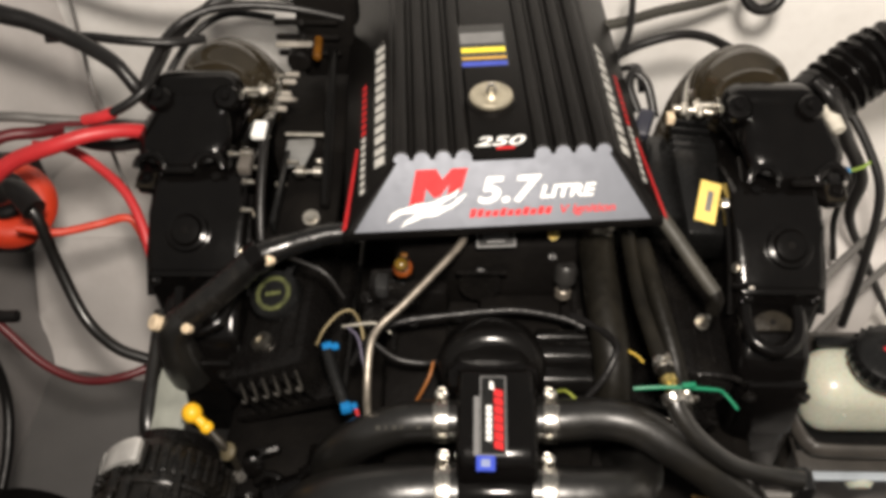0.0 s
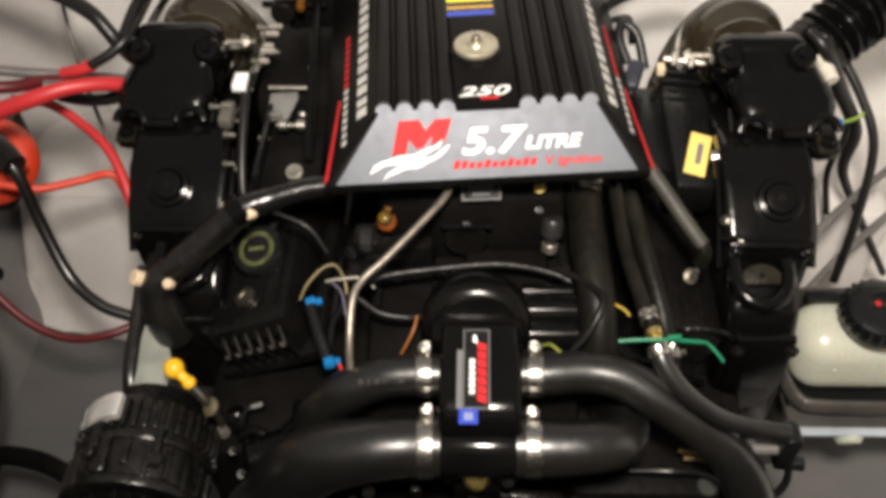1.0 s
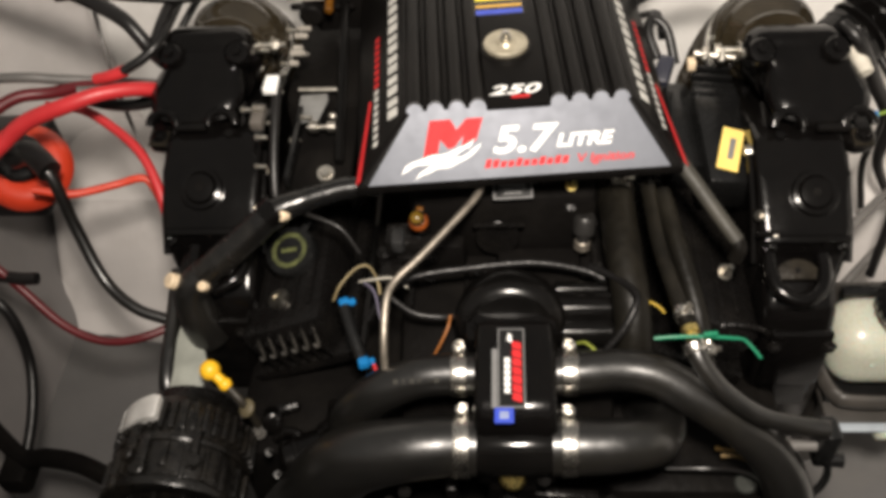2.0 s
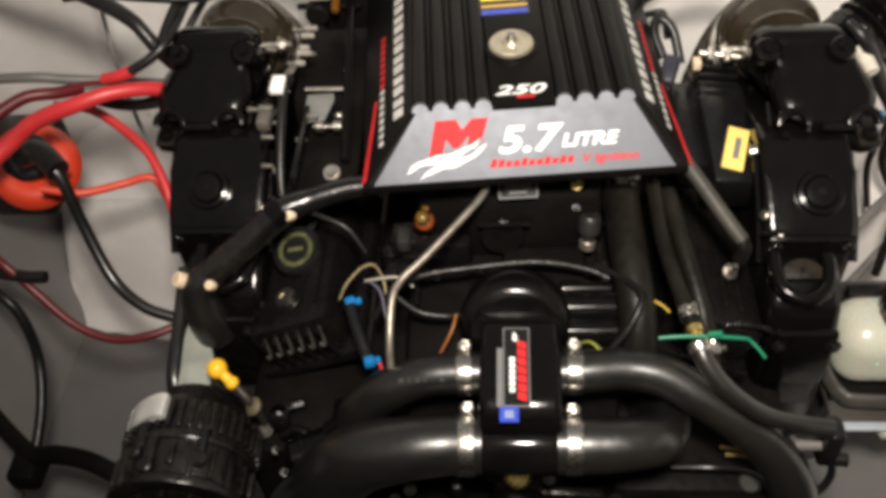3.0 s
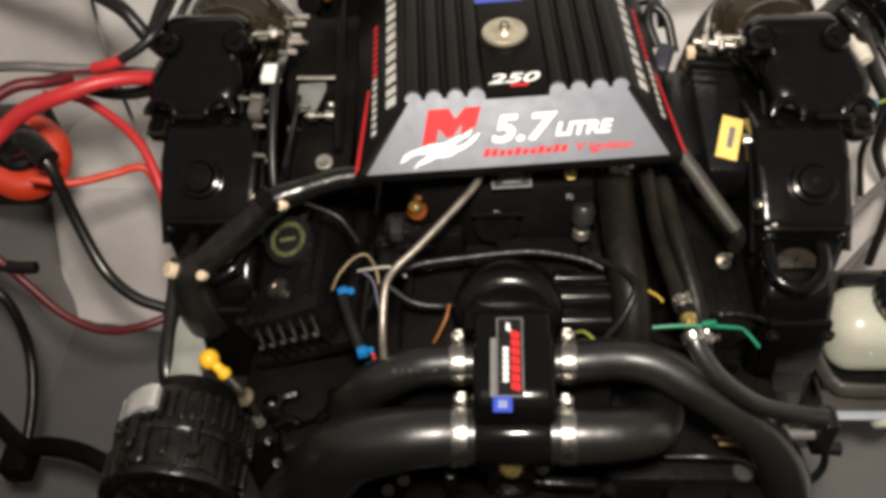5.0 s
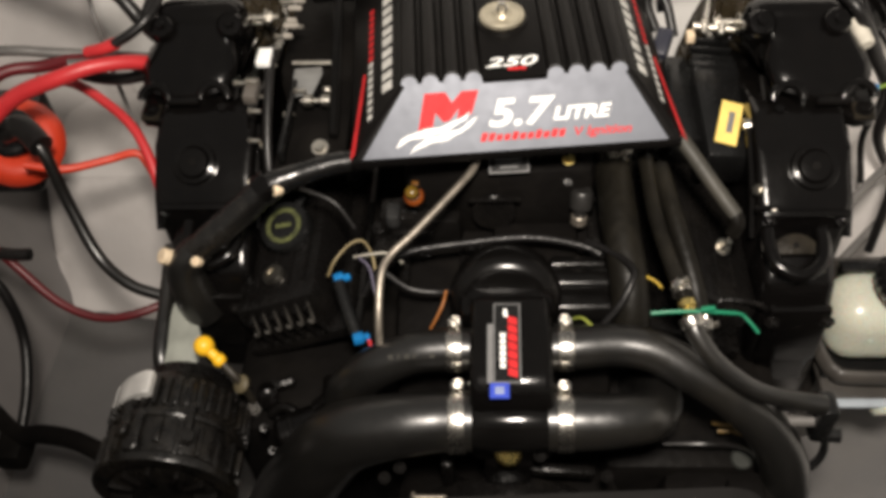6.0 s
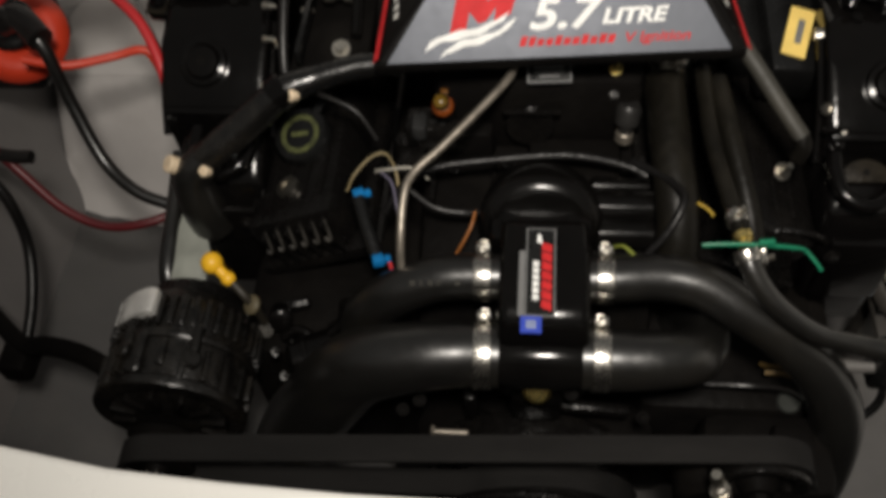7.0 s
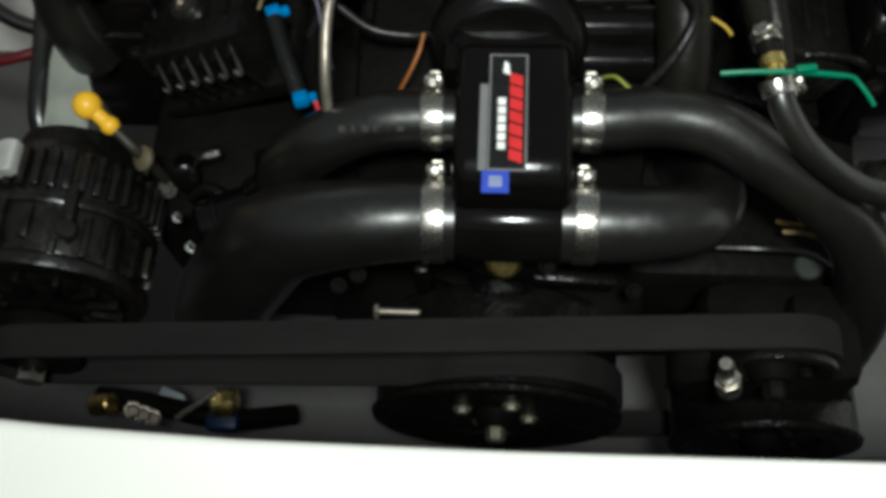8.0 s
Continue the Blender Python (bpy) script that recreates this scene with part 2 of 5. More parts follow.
def clamp(at, axis, r, parent, width=0.0135, screw=(0, 0.35, 1), name="hose_clamp"):
    """A worm-drive hose clamp: band, housing and screw, round a hose."""
    a = Vector(axis).normalized()
    w = width / 2
    band = lathe([(r, -w), (r + 0.0012, -w), (r + 0.0016, -w * 0.8), (r + 0.0016, w * 0.8), (r + 0.0012, w), (r, w), (r, -w)], at, a, 36)
    ob = part(name, band, STEEL, parent, "stainless worm-drive band")
    s = Vector(screw)
    s = (s - a * s.dot(a)).normalized()
    c = Vector(at) + s * (r + 0.006)
    side = a.cross(s)
    rot = Matrix((side, a, s)).transposed().to_4x4()
    k = 0.62 if r < 0.012 else 1.0
    c = Vector(at) + s * (r + 0.006 * k)
    house = rbox((0, 0, 0), (0.015 * k, width * 0.85, 0.009 * k), 0.002 * k)
    turned(house, Matrix.Translation(c) @ rot)
    part("screw_housing", house, STEEL, ob)
    part("screw", merge(rod(c - side * 0.014 * k, c + side * 0.010 * k, 0.0042 * k), lathe([(0, 0), (0.006 * k, 0), (0.006 * k, 0.005 * k), (0.004 * k, 0.006 * k), (0, 0.006 * k)], c - side * 0.014 * k, -side, 6)), ZINC, ob)
    return ob


def lettering(name, words, m, size, mat, parent, shear=0.0, bold=0.0, squash=1.0, label=""):
    """Raised print in the built-in font, baseline centred on the matrix m."""
    cu = bpy.data.curves.new(name, "FONT")
    cu.body, cu.size, cu.shear, cu.offset, cu.extrude = words, size, shear, bold, 0.0002
    cu.align_x = "CENTER"
    tmp = new("tmp_text", cu)
    me = bpy.data.meshes.new_from_object(tmp.evaluated_get(bpy.context.evaluated_depsgraph_get()))
    bpy.data.objects.remove(tmp)
    me.name = name
    me.transform(m @ Matrix.Diagonal((1, squash, 1, 1)))
    me.materials.clear()
    me.materials.append(mat)
    ob = new(name, me)
    ob.parent = parent
    if label:
        ob["label"] = label
    return ob


def sheet(name, poly, depth, m, mat, label, category="", kind="structure", bevel=0.0):
    return tagged(part(name, prism(poly, depth, m, bevel), mat), label, category, kind=kind)


# ---- the setting: bilge, hull sides, transom, deck round the hatch, dark room ----
def strip(name, section, y0, y1, mat, label, thick=0.02, bevel=0.0):
    """A wall of constant section: (x, z) pairs swept from y0 to y1, with thickness outwards."""
    n = len(section)
    bm = bmesh.new()
    rows = []
    for y in (y0, y1):
        inner = [bm.verts.new((x, y, z)) for x, z in section]
        outer = []
        for i, (x, z) in enumerate(section):
            a, b = section[max(i - 1, 0)], section[min(i + 1, n - 1)]
            t = Vector((b[0] - a[0], b[1] - a[1])).normalized()
            outer.append(bm.verts.new((x + t.y * thick, y, z - t.x * thick)))
        rows.append((inner, outer))
    (i0, o0), (i1, o1) = rows
    for k in range(n - 1):
        bm.faces.new((i0[k], i0[k + 1], i1[k + 1], i1[k]))
        bm.faces.new((o0[k], o1[k], o1[k + 1], o0[k + 1]))
        bm.faces.new((i0[k], o0[k], o0[k + 1], i0[k + 1]))
        bm.faces.new((i1[k], i1[k + 1], o1[k + 1], o1[k]))
    for k in (0, n - 1):
        bm.faces.new((i0[k], i1[k], o1[k], o0[k]))
    return tagged(part(name, bm, mat), label, kind="structure")


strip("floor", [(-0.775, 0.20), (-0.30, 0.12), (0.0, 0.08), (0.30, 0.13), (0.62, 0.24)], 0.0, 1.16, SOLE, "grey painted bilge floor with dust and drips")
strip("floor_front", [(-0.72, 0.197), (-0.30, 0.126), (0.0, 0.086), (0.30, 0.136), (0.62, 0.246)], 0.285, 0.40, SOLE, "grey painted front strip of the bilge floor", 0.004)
# port side's shade sits in its darker colour; starboard keeps the white
strip("wall_port", [(-0.86, 1.00), (-0.85, 0.80), (-0.838, 0.60), (-0.825, 0.45), (-0.808, 0.32), (-0.775, 0.20)], 0.0, 1.16, HULLSHADE, "white hull side with scuffs, shade toned into the port one")
strip("wall_starboard", [(0.62, 0.24), (0.70, 0.40), (0.80, 0.72), (0.86, 1.00)], 0.0, 1.16, BILGE, "white hull side with scuffs, shade toned into the port one")
sheet("wall_transom", [(-0.95, 0.0), (0.95, 0.0), (0.95, 1.2), (-0.95, 1.2)], 0.03, pose(0, 1.18, 0, 90, 0, 0), BILGE, "white painted transom inside the engine bay")
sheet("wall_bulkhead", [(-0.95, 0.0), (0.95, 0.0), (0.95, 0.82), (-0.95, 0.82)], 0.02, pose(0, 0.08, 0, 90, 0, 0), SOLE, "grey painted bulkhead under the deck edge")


def corner_fillet():
    """The rounded corner where the hull side runs into the transom."""
    r, n = 0.15, 8
    bm = bmesh.new()
    rows = []
    for x, z in ((-0.858, 1.00), (-0.850, 0.80), (-0.838, 0.60), (-0.825, 0.45), (-0.808, 0.32), (-0.775, 0.20)):
        arc = [(x + r - r * math.cos(math.pi / 2 * k / n), 1.147 - r + r * math.sin(math.pi / 2 * k / n)) for k in range(n + 1)]
        rows.append([bm.verts.new((px + 0.003, py, z)) for px, py in arc])
    for p, q in zip(rows, rows[1:]):
        for k in range(n):
            bm.faces.new((p[k], p[k + 1], q[k + 1], q[k]))
    bmesh.ops.recalc_face_normals(bm, faces=bm.faces[:])
    bmesh.ops.solidify(bm, geom=bm.faces[:], thickness=0.003)
    # tone between hull and transom colours, painted as a step of soft shade
    return tagged(part("wall_corner", bm, BEARER), "rounded corner between hull side and transom, soft shade in its tone", kind="structure")


corner_fillet()


def deck_edge():
    """The deck in front of the hatch: a moulded lip whose edge swings away towards port."""
    edge = [(1.2, 1.22), (0.86, 1.22), (0.84, 0.40), (0.78, 0.22), (0.66, 0.158), (0.45, 0.148), (0.2, 0.1445), (0.0, 0.1425), (-0.12, 0.143), (-0.2, 0.146), (-0.28, 0.151), (-0.36, 0.163), (-0.44, 0.185),
            (-0.52, 0.222), (-0.60, 0.28), (-0.72, 0.40), (-0.80, 0.60), (-0.86, 1.22), (-1.2, 1.22), (-1.2, -0.9), (1.2, -0.9)]
    bm = bmesh.new()
    top = [bm.verts.new((x, y - (0.006 if y < 0.5 else 0), 0.862)) for x, y in edge]
    f = bm.faces.new(top)
    got = bmesh.ops.extrude_face_region(bm, geom=[f])
    low = [v for v in got["geom"] if isinstance(v, bmesh.types.BMVert)]
    bmesh.ops.translate(bm, verts=low, vec=(0, 0, -0.04))
    bmesh.ops.bevel(bm, geom=[e for e in bm.edges if abs(e.verts[0].co.z - e.verts[1].co.z) < 1e-5], offset=0.006, segments=3, affect="EDGES", profile=0.5)
    return tagged(part("deck_edge", bm, GELCOAT), "glossy white gelcoat deck edge round the engine hatch", kind="structure")


deck_edge()
CONCRETE = material("dusty_concrete", (0.20, 0.195, 0.185), 0.85, scale=2, vary=0.2, bump=0.3, bump_scale=60)
sheet("ground", [(-60, -60), (60, -60), (60, 60), (-60, 60)], 0.1, pose(0, 0, -0.75), CONCRETE, "dusty concrete ground under the boat")
strip("hull", [(-1.22, 0.86), (-1.12, 0.30), (-0.85, -0.10), (0.0, -0.42), (0.85, -0.10), (1.12, 0.30), (1.22, 0.86)], -0.95, 1.24, GELCOAT, "white gelcoat boat hull outside the engine bay", 0.015)


def stringer(x0, x1, section, label):
    """A glassed-in engine bearer: (y, z) section swept from x0 to x1."""
    m = Matrix(((0, 0, 1, x0), (1, 0, 0, 0), (0, 1, 0, 0), (0, 0, 0, 1)))
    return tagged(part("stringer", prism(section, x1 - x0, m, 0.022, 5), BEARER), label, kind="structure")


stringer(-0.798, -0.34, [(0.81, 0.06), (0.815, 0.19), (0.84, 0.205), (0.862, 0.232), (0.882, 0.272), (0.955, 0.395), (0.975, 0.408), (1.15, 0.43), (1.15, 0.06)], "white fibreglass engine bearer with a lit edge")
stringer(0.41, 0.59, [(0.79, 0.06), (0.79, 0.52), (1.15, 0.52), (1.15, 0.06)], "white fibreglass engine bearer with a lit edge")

# ---- engine block with intake, heads and valve covers ----
def engine_block():
    e = thing("engine_block", "black painted marine V8 engine block with intake and valve covers", "engine", at=(0, 0.6, 0.2))
    part("block", rbox((-0.01, 0.66, 0.38), (0.36, 0.56, 0.34), 0.02), SHADOWY, e)
    part("front_cover", merge(rbox((-0.01, 0.36, 0.37), (0.20, 0.05, 0.22), 0.015), lathe([(0, 0), (0.06, 0), (0.055, 0.05), (0.03, 0.06), (0, 0.06)], (-0.005, 0.335, 0.44), (0, -1, 0))), SHADOWY, e)
    # the water pump's two legs and snout behind the pulley
    part("water_pump", merge(tube([(-0.11, 0.36, 0.46), (-0.07, 0.335, 0.48), (-0.005, 0.325, 0.45), (0.06, 0.335, 0.48), (0.10, 0.36, 0.46)], 0.032), rod((-0.005, 0.345, 0.44), (-0.005, 0.285, 0.44), 0.026)), SHADOWY, e)
    for x, y, z in ((-0.118, 0.325, 0.591), (0.028, 0.325, 0.620), (0.099, 0.325, 0.573), (-0.137, 0.325, 0.567)):
        part("cover_bolt", hexbolt((x, y, z), (0.1, -0.6, 0.8), 0.0045, 0.006), SHADOWY, e)
    part("pump_neck", rbox((-0.004, 0.342, 0.575), (0.052, 0.03, 0.06), 0.008), ENAMEL, e)
    part("front_strut", rbox((0.055, 0.345, 0.545), (0.07, 0.012, 0.016), 0.004, (0, 8, 0)), CAST, e)
    part("side_strut", rbox((-0.07, 0.345, 0.54), (0.014, 0.02, 0.07), 0.004), CAST, e)
    part("rear_deck", rbox((-0.235, 0.90, 0.66), (0.12, 0.22, 0.16), 0.02), SHADOWY, e)
    for c, s in (((0.20, 0.44, 0.40), (0.20, 0.16, 0.24)), ((-0.24, 0.47, 0.42), (0.18, 0.16, 0.26)), ((0.25, 0.48, 0.46), (0.14, 0.12, 0.10))):
        part("accessory_bracket", rbox(c, s, 0.02), SHADOWY, e)
    # adjuster bush, bolts and web on the alternator's bracket
    part("adjuster_bush", lathe([(0, 0), (0.006, 0), (0.007, 0.002), (0.012, 0.002), (0.0125, 0.026), (0.010, 0.028), (0, 0.028)], (-0.284, 0.436, 0.560), (0.25, -0.75, 0.6), 22), ENAMEL, e)
    part("adjuster_bolt", hexbolt((-0.294, 0.410, 0.566), (0.1, -0.6, 0.8), 0.0055, 0.006), FINS, e, "dull grey bolt")
    part("bracket_web", tube([(-0.275, 0.404, 0.562), (-0.258, 0.409, 0.570), (-0.240, 0.402, 0.564), (-0.228, 0.390, 0.550)], 0.006, 10), ENAMEL, e)
    part("bracket_rib", rbox((-0.268, 0.448, 0.556), (0.030, 0.012, 0.020), 0.005, (10, 0, 18)), CAST, e)
    part("intake_stud", hexbolt((0.067, 0.629, 0.741), (0.1, -0.6, 0.8), 0.0050, 0.006), BRASS, e, "small yellow passivated bolt")
    part("intake_stud", hexbolt((0.066, 0.611, 0.722), (0.1, -0.6, 0.8), 0.0032, 0.005), CAST, e)
    part("intake_manifold", merge(
        prism([(0.38, 0.52), (0.43, 0.61), (0.50, 0.635), (0.60, 0.64), (0.95, 0.64), (0.95, 0.5)], 0.24, Matrix(((0, 0, 1, -0.13), (1, 0, 0, 0), (0, 1, 0, 0), (0, 0, 0, 1))), 0.012),
        rbox((-0.01, 0.74, 0.68), (0.22, 0.26, 0.12), 0.02),
        rbox((0.03, 0.56, 0.645), (0.10, 0.10, 0.03), 0.01),
        rbox((-0.09, 0.62, 0.655), (0.07, 0.06, 0.05), 0.012)), SHADOWY, e)
    for x, y, z in ((-0.098, 0.575, 0.645), (0.10, 0.585, 0.645), (0.105, 0.645, 0.66), (-0.04, 0.585, 0.642), (-0.155, 0.60, 0.66)):
        part("intake_bolt", hexbolt((x, y, z), (0.1, -0.3, 0.95), 0.0055, 0.007), CAST, e)
    for x, y, z, l in ((-0.055, 0.545, 0.642, 0.09), (0.095, 0.60, 0.645, 0.10), (-0.118, 0.58, 0.648, 0.11)):
        part("intake_web", rbox((x, y, z), (0.006, l, 0.014), 0.002), CAST, e)
    part("intake_ledge", rbox((-0.016, 0.598, 0.708), (0.060, 0.006, 0.005), 0.002), CAST, e)
    part("sensor_pad", merge(rbox((-0.145, 0.575, 0.648), (0.03, 0.04, 0.02), 0.005), rod((-0.140, 0.56, 0.655), (-0.138, 0.548, 0.664), 0.010), rbox((-0.113, 0.592, 0.66), (0.05, 0.012, 0.012), 0.003)), CAST, e)
    part("throttle_body", merge(rbox((0.0, 0.70, 0.755), (0.16, 0.14, 0.06), 0.014), rod((-0.018, 0.624, 0.68), (-0.018, 0.60, 0.682), 0.026), rbox((-0.018, 0.645, 0.70), (0.07, 0.06, 0.05), 0.012)), CAST, e)
    for side, x0, tilt in ((-1, -0.262, -22), (1, 0.218, 26)):
        m = pose(x0, 0.66, 0.61, 0, tilt, 0)
        vc = part("valve_cover", merge(turned(rbox((0, 0.02, 0), (0.115, 0.36, 0.07), 0.016), m), turned(rbox((0, 0.02, -0.035), (0.14, 0.38, 0.02), 0.006), m)), CAST, e)
        for i in range(4 if side > 0 else 5):
            part("rib", turned(rbox((-0.042 + 0.021 * i, 0.03, 0.036), (0.004, 0.33, 0.006), 0.0015), m), CAST, vc)
        if side < 0:
            for i in range(6):
                fx = -0.030 + 0.0148 * i
                fin = part("fin", turned(rbox((fx, -0.162, 0.002), (0.005, 0.022, 0.050), 0.002), m), CAST, vc)
                # each fin's edge highlight is modelled as a lighter grey thread
                part("fin_edge", turned(tube([(fx - 0.003, -0.1765, 0.012), (fx, -0.1775, 0.008), (fx + 0.0035, -0.1760, 0.013), (fx + 0.0065, -0.168, 0.032)], [0.0010 + 0.0002 * i, 0.0017 + 0.0002 * i, 0.0015 + 0.0001 * i, 0.0008], 8), m), FINS, fin, "edge highlight as a grey thread")
            part("lug", turned(merge(lathe([(0.007, 0), (0.013, 0), (0.013, 0.006), (0.007, 0.006), (0.007, 0)], (0, -0.118, 0.036), (0, 0, 1), 20), rod((0, -0.118, 0.034), (0, -0.118, 0.040), 0.006)), m), ZINC, vc, "worn steel lifting lug")
    return e


engine_block()


def oil_cap():
    c = thing("oil_filler_cap", "black oil filler cap with a faded yellow-green ring mark", "cap", at=(-0.262, 0.60, 0.655))
    ax = Vector((-0.22, -0.32, 0.92)).normalized()
    o = Vector((-0.264, 0.605, 0.650))
    part("cap_body", lathe([(0, 0), (0.030, 0), (0.033, 0.006), (0.033, 0.016), (0.030, 0.020), (0, 0.020)], o, ax, 32), CAPPLASTIC, c)
    part("ring_mark", lathe([(0.017, 0), (0.0225, 0), (0.0225, 0.0007), (0.017, 0.0007), (0.017, 0)], o + ax * 0.0198, ax, 32), material("faded_yellow_green_ink", (0.07, 0.078, 0.024), 0.6, scale=120, vary=0.8), c)
    part("bar_mark", turned(rbox((0, 0, 0), (0.020, 0.005, 0.0012), 0), Matrix.Translation(o + ax * 0.0203) @ frame_to(ax) @ pose(0, 0, 0, 0, 0, 35)), bpy.data.materials["faded_yellow_green_ink"], c)
    part("lever", turned(rbox((0, 0.034, 0), (0.010, 0.02, 0.006), 0.002), Matrix.Translation(o + ax * 0.018) @ frame_to(ax)), CAPPLASTIC, c)


oil_cap()


# ---- exhaust manifolds, elbows and their rubber bellows ----
YZ = Matrix(((0, 0, 1, 0), (1, 0, 0, 0), (0, 1, 0, 0), (0, 0, 0, 1)))


def loft(sections, seg=36, power=2.6):
    """A casting lofted through superellipse sections: (x, y, z, half width, half depth), from the foot to the top."""
    bm = bmesh.new()
    rings = []
    for x, y, z, hw, hd in sections:
        ring = []
        for j in range(seg):
            c, d = math.cos(2 * math.pi * j / seg), math.sin(2 * math.pi * j / seg)
            ring.append(bm.verts.new((x + hw * math.copysign(abs(c) ** (2 / power), c), y + hd * math.copysign(abs(d) ** (2 / power), d), z)))
        rings.append(ring)
    for p, q in zip(rings, rings[1:]):
        for j in range(seg):
            bm.faces.new((p[j], p[(j + 1) % seg], q[(j + 1) % seg], q[j]))
    bm.faces.new(rings[0][::-1])
    bm.faces.new(rings[-1])
    return bm


def acorn(at, axis, r):
    """A domed nut on a round washer."""
    dome = [(r * math.cos(t), r * 0.35 + r * 0.8 * math.sin(t)) for t in [math.pi / 2 * k / 6 for k in range(7)]]
    return merge(lathe([(0, -r), (r, -r)] + dome[:-1] + [(0, dome[-1][1])], at, axis, 18), lathe([(0, -0.002), (r * 1.22, -0.002), (r * 1.2, 0.001), (0, 0.001)], at, axis, 22))


def exhaust(side, xc, dy, w, ears, half):
    """One bank's manifold, elbow and bellows; w: casting width, ears: centre of the flange, half: half its bolt span."""
    sx = Matrix.Translation((xc, dy, 0)) @ YZ
    man = thing("exhaust_manifold", "glossy black painted cast exhaust manifold with a domed plug", "manifold", "exhaust manifolds", at=(xc, 0.65 + dy, 0.5))
    part("body", prism([(0.705, 0.758), (0.665, 0.738), (0.606, 0.700), (0.598, 0.684), (0.598, 0.47), (0.90, 0.47), (0.90, 0.70), (0.74, 0.752)], w, sx @ pose(0, 0, -w / 2), 0.011, 3), ENAMEL, man)
    part("front_end", prism([(0.604, 0.676), (0.572, 0.668), (0.542, 0.648), (0.524, 0.605), (0.524, 0.47), (0.604, 0.47)], w - 0.022, sx @ pose(0, 0, -w / 2 + 0.011 - 0.008 * side), 0.012, 3), ENAMEL, man)
    ax = (0, -0.55, 0.84)
    o = Vector((xc + 0.010 * side, 0.648 + dy, 0.722))
    plug = part("plug", lathe([(0, 0.0), (0.033, 0.0), (0.032, 0.003), (0.0265, 0.005), (0.025, 0.010), (0.0205, 0.0115), (0.0175, 0.0095), (0.0165, 0.0125), (0.010, 0.0135), (0, 0.0138)], o, ax, 30), ENAMEL, man)
    part("socket", lathe([(0, 0), (0.005, 0), (0.005, 0.001), (0, 0.001)], o + Vector(ax) * 0.0136, ax, 6), SHADOWY, plug)
    # flange step across the casting
    for k in (-1, 1):
        part("stud", acorn((xc + k * (w / 2 - 0.011), 0.598 + dy, 0.690), (0, -0.5, 0.86), 0.0065), ENAMEL, man)
        part("bolt", hexbolt((xc - 0.008 * side + k * 0.030, 0.514 + dy, 0.615), (0, -1, 0), 0.006, 0.006), CAST, man)
        part("side_rib", tube([(xc + k * (w / 2 + 0.001), 0.70 + dy, 0.735), (xc + k * (w / 2 + 0.001), 0.64 + dy, 0.70), (xc + k * (w / 2 + 0.001), 0.60 + dy, 0.66)], 0.005, 8), ENAMEL, man)
    part("rim_line", rbox((xc, 0.601 + dy, 0.698), (w * 0.92, 0.008, 0.006), 0.002, (40, 0, 0)), ENAMEL, man)
    sx0 = xc - side * (w / 2 + 0.001)
    # the ledge step's highlight is added here as a zinc bar and stud
    part("step_glint_bar", rod((sx0 - 0.004, 0.606 + dy, 0.700), (sx0 + 0.020, 0.604 + dy, 0.701), 0.0026, 0.001), ZINC, man, "zinc bar for the step's highlight")
    part("side_stud", hexbolt((sx0, 0.622 + dy, 0.716), (-side * 0.7, -0.3, 0.6), 0.0042, 0.005), ZINC, man)
    part("end_plate", rbox((xc - 0.008 * side, 0.520 + dy, 0.585), (w - 0.034, 0.012, 0.10), 0.005), ENAMEL, man)
    # half-round pocket at the front of the casting, open towards the flange
    px, py = xc - side * 0.014, 0.567 + dy
    rim = [(-0.029, 0.022, 0.684), (-0.029, 0.004, 0.679), (-0.022, -0.018, 0.672), (0.0, -0.029, 0.668), (0.022, -0.018, 0.672), (0.029, 0.004, 0.679), (0.029, 0.022, 0.684)]
    pocket = part("pocket_rim", tube([(px + x, py + y, z) for x, y, z in rim], 0.0085, 12), ENAMEL, man)
    shelf = [(0.024 * math.cos(t), 0.024 * math.sin(t) * 0.8) for t in [math.pi * k / 10 for k in range(11)]]
    part("pocket_floor", prism([(-0.024, -0.004)] + shelf[::-1] + [(0.024, -0.004)], 0.006, Matrix.Translation((px, py + 0.002, 0.672)) @ pose(0, 0, 0, 30, 0, 0), 0.001), OLDPAINT, pocket, "brown stained pocket floor")
    part("hole", turned(lathe([(0, 0), (0.0035, 0), (0.0035, 0.001), (0, 0.001)], (0, 0.006, 0.0064), (0, 0, 1), 12), Matrix.Translation((px, py + 0.002, 0.672)) @ pose(0, 0, 0, 30, 0, 0)), SHADOWY, pocket)
    part("step", rbox((px - side * 0.034, 0.605 + dy, 0.703), (0.020, 0.007, 0.008), 0.003), ENAMEL, man)

    el = thing("exhaust_elbow", "glossy black painted cast exhaust elbow bolted on its flange", "exhaust elbow", "exhaust elbows", at=(ears, 0.74 + dy, 0.75))
    ex = (xc + ears) / 2 - 0.007 * side
    # riser: a bell that leans back and overhangs the bolt ears, and the hood over it
    bell = ((0.752, 0.713, 0.034, 0), (0.766, 0.713, 0.036, 0), (0.772, 0.714, 0.057, 0), (0.781, 0.722, 0.060, 0.001), (0.789, 0.735, 0.057, 0.003), (0.797, 0.748, 0.051, 0.006), (0.808, 0.768, 0.046, 0.010), (0.820, 0.785, 0.043, 0.014))
    part("body", loft([(ears - o * side, (fy + 0.81) / 2 + dy, z, hw, (0.81 - fy) / 2) for z, fy, hw, o in bell], 44, 3.4), ENAMEL, el)
    hx = ears - (0.0245 if side > 0 else 0.013) * side
    hood = part("hood", turned(rbox((0, 0, 0), (0.118, 0.050, 0.044), 0.016, seg=4, taper=(0.88, 0.86)), pose(hx, (0.806 if side > 0 else 0.810) + dy, (0.811 if side > 0 else 0.814), -16, 0, 0)), ENAMEL, el)
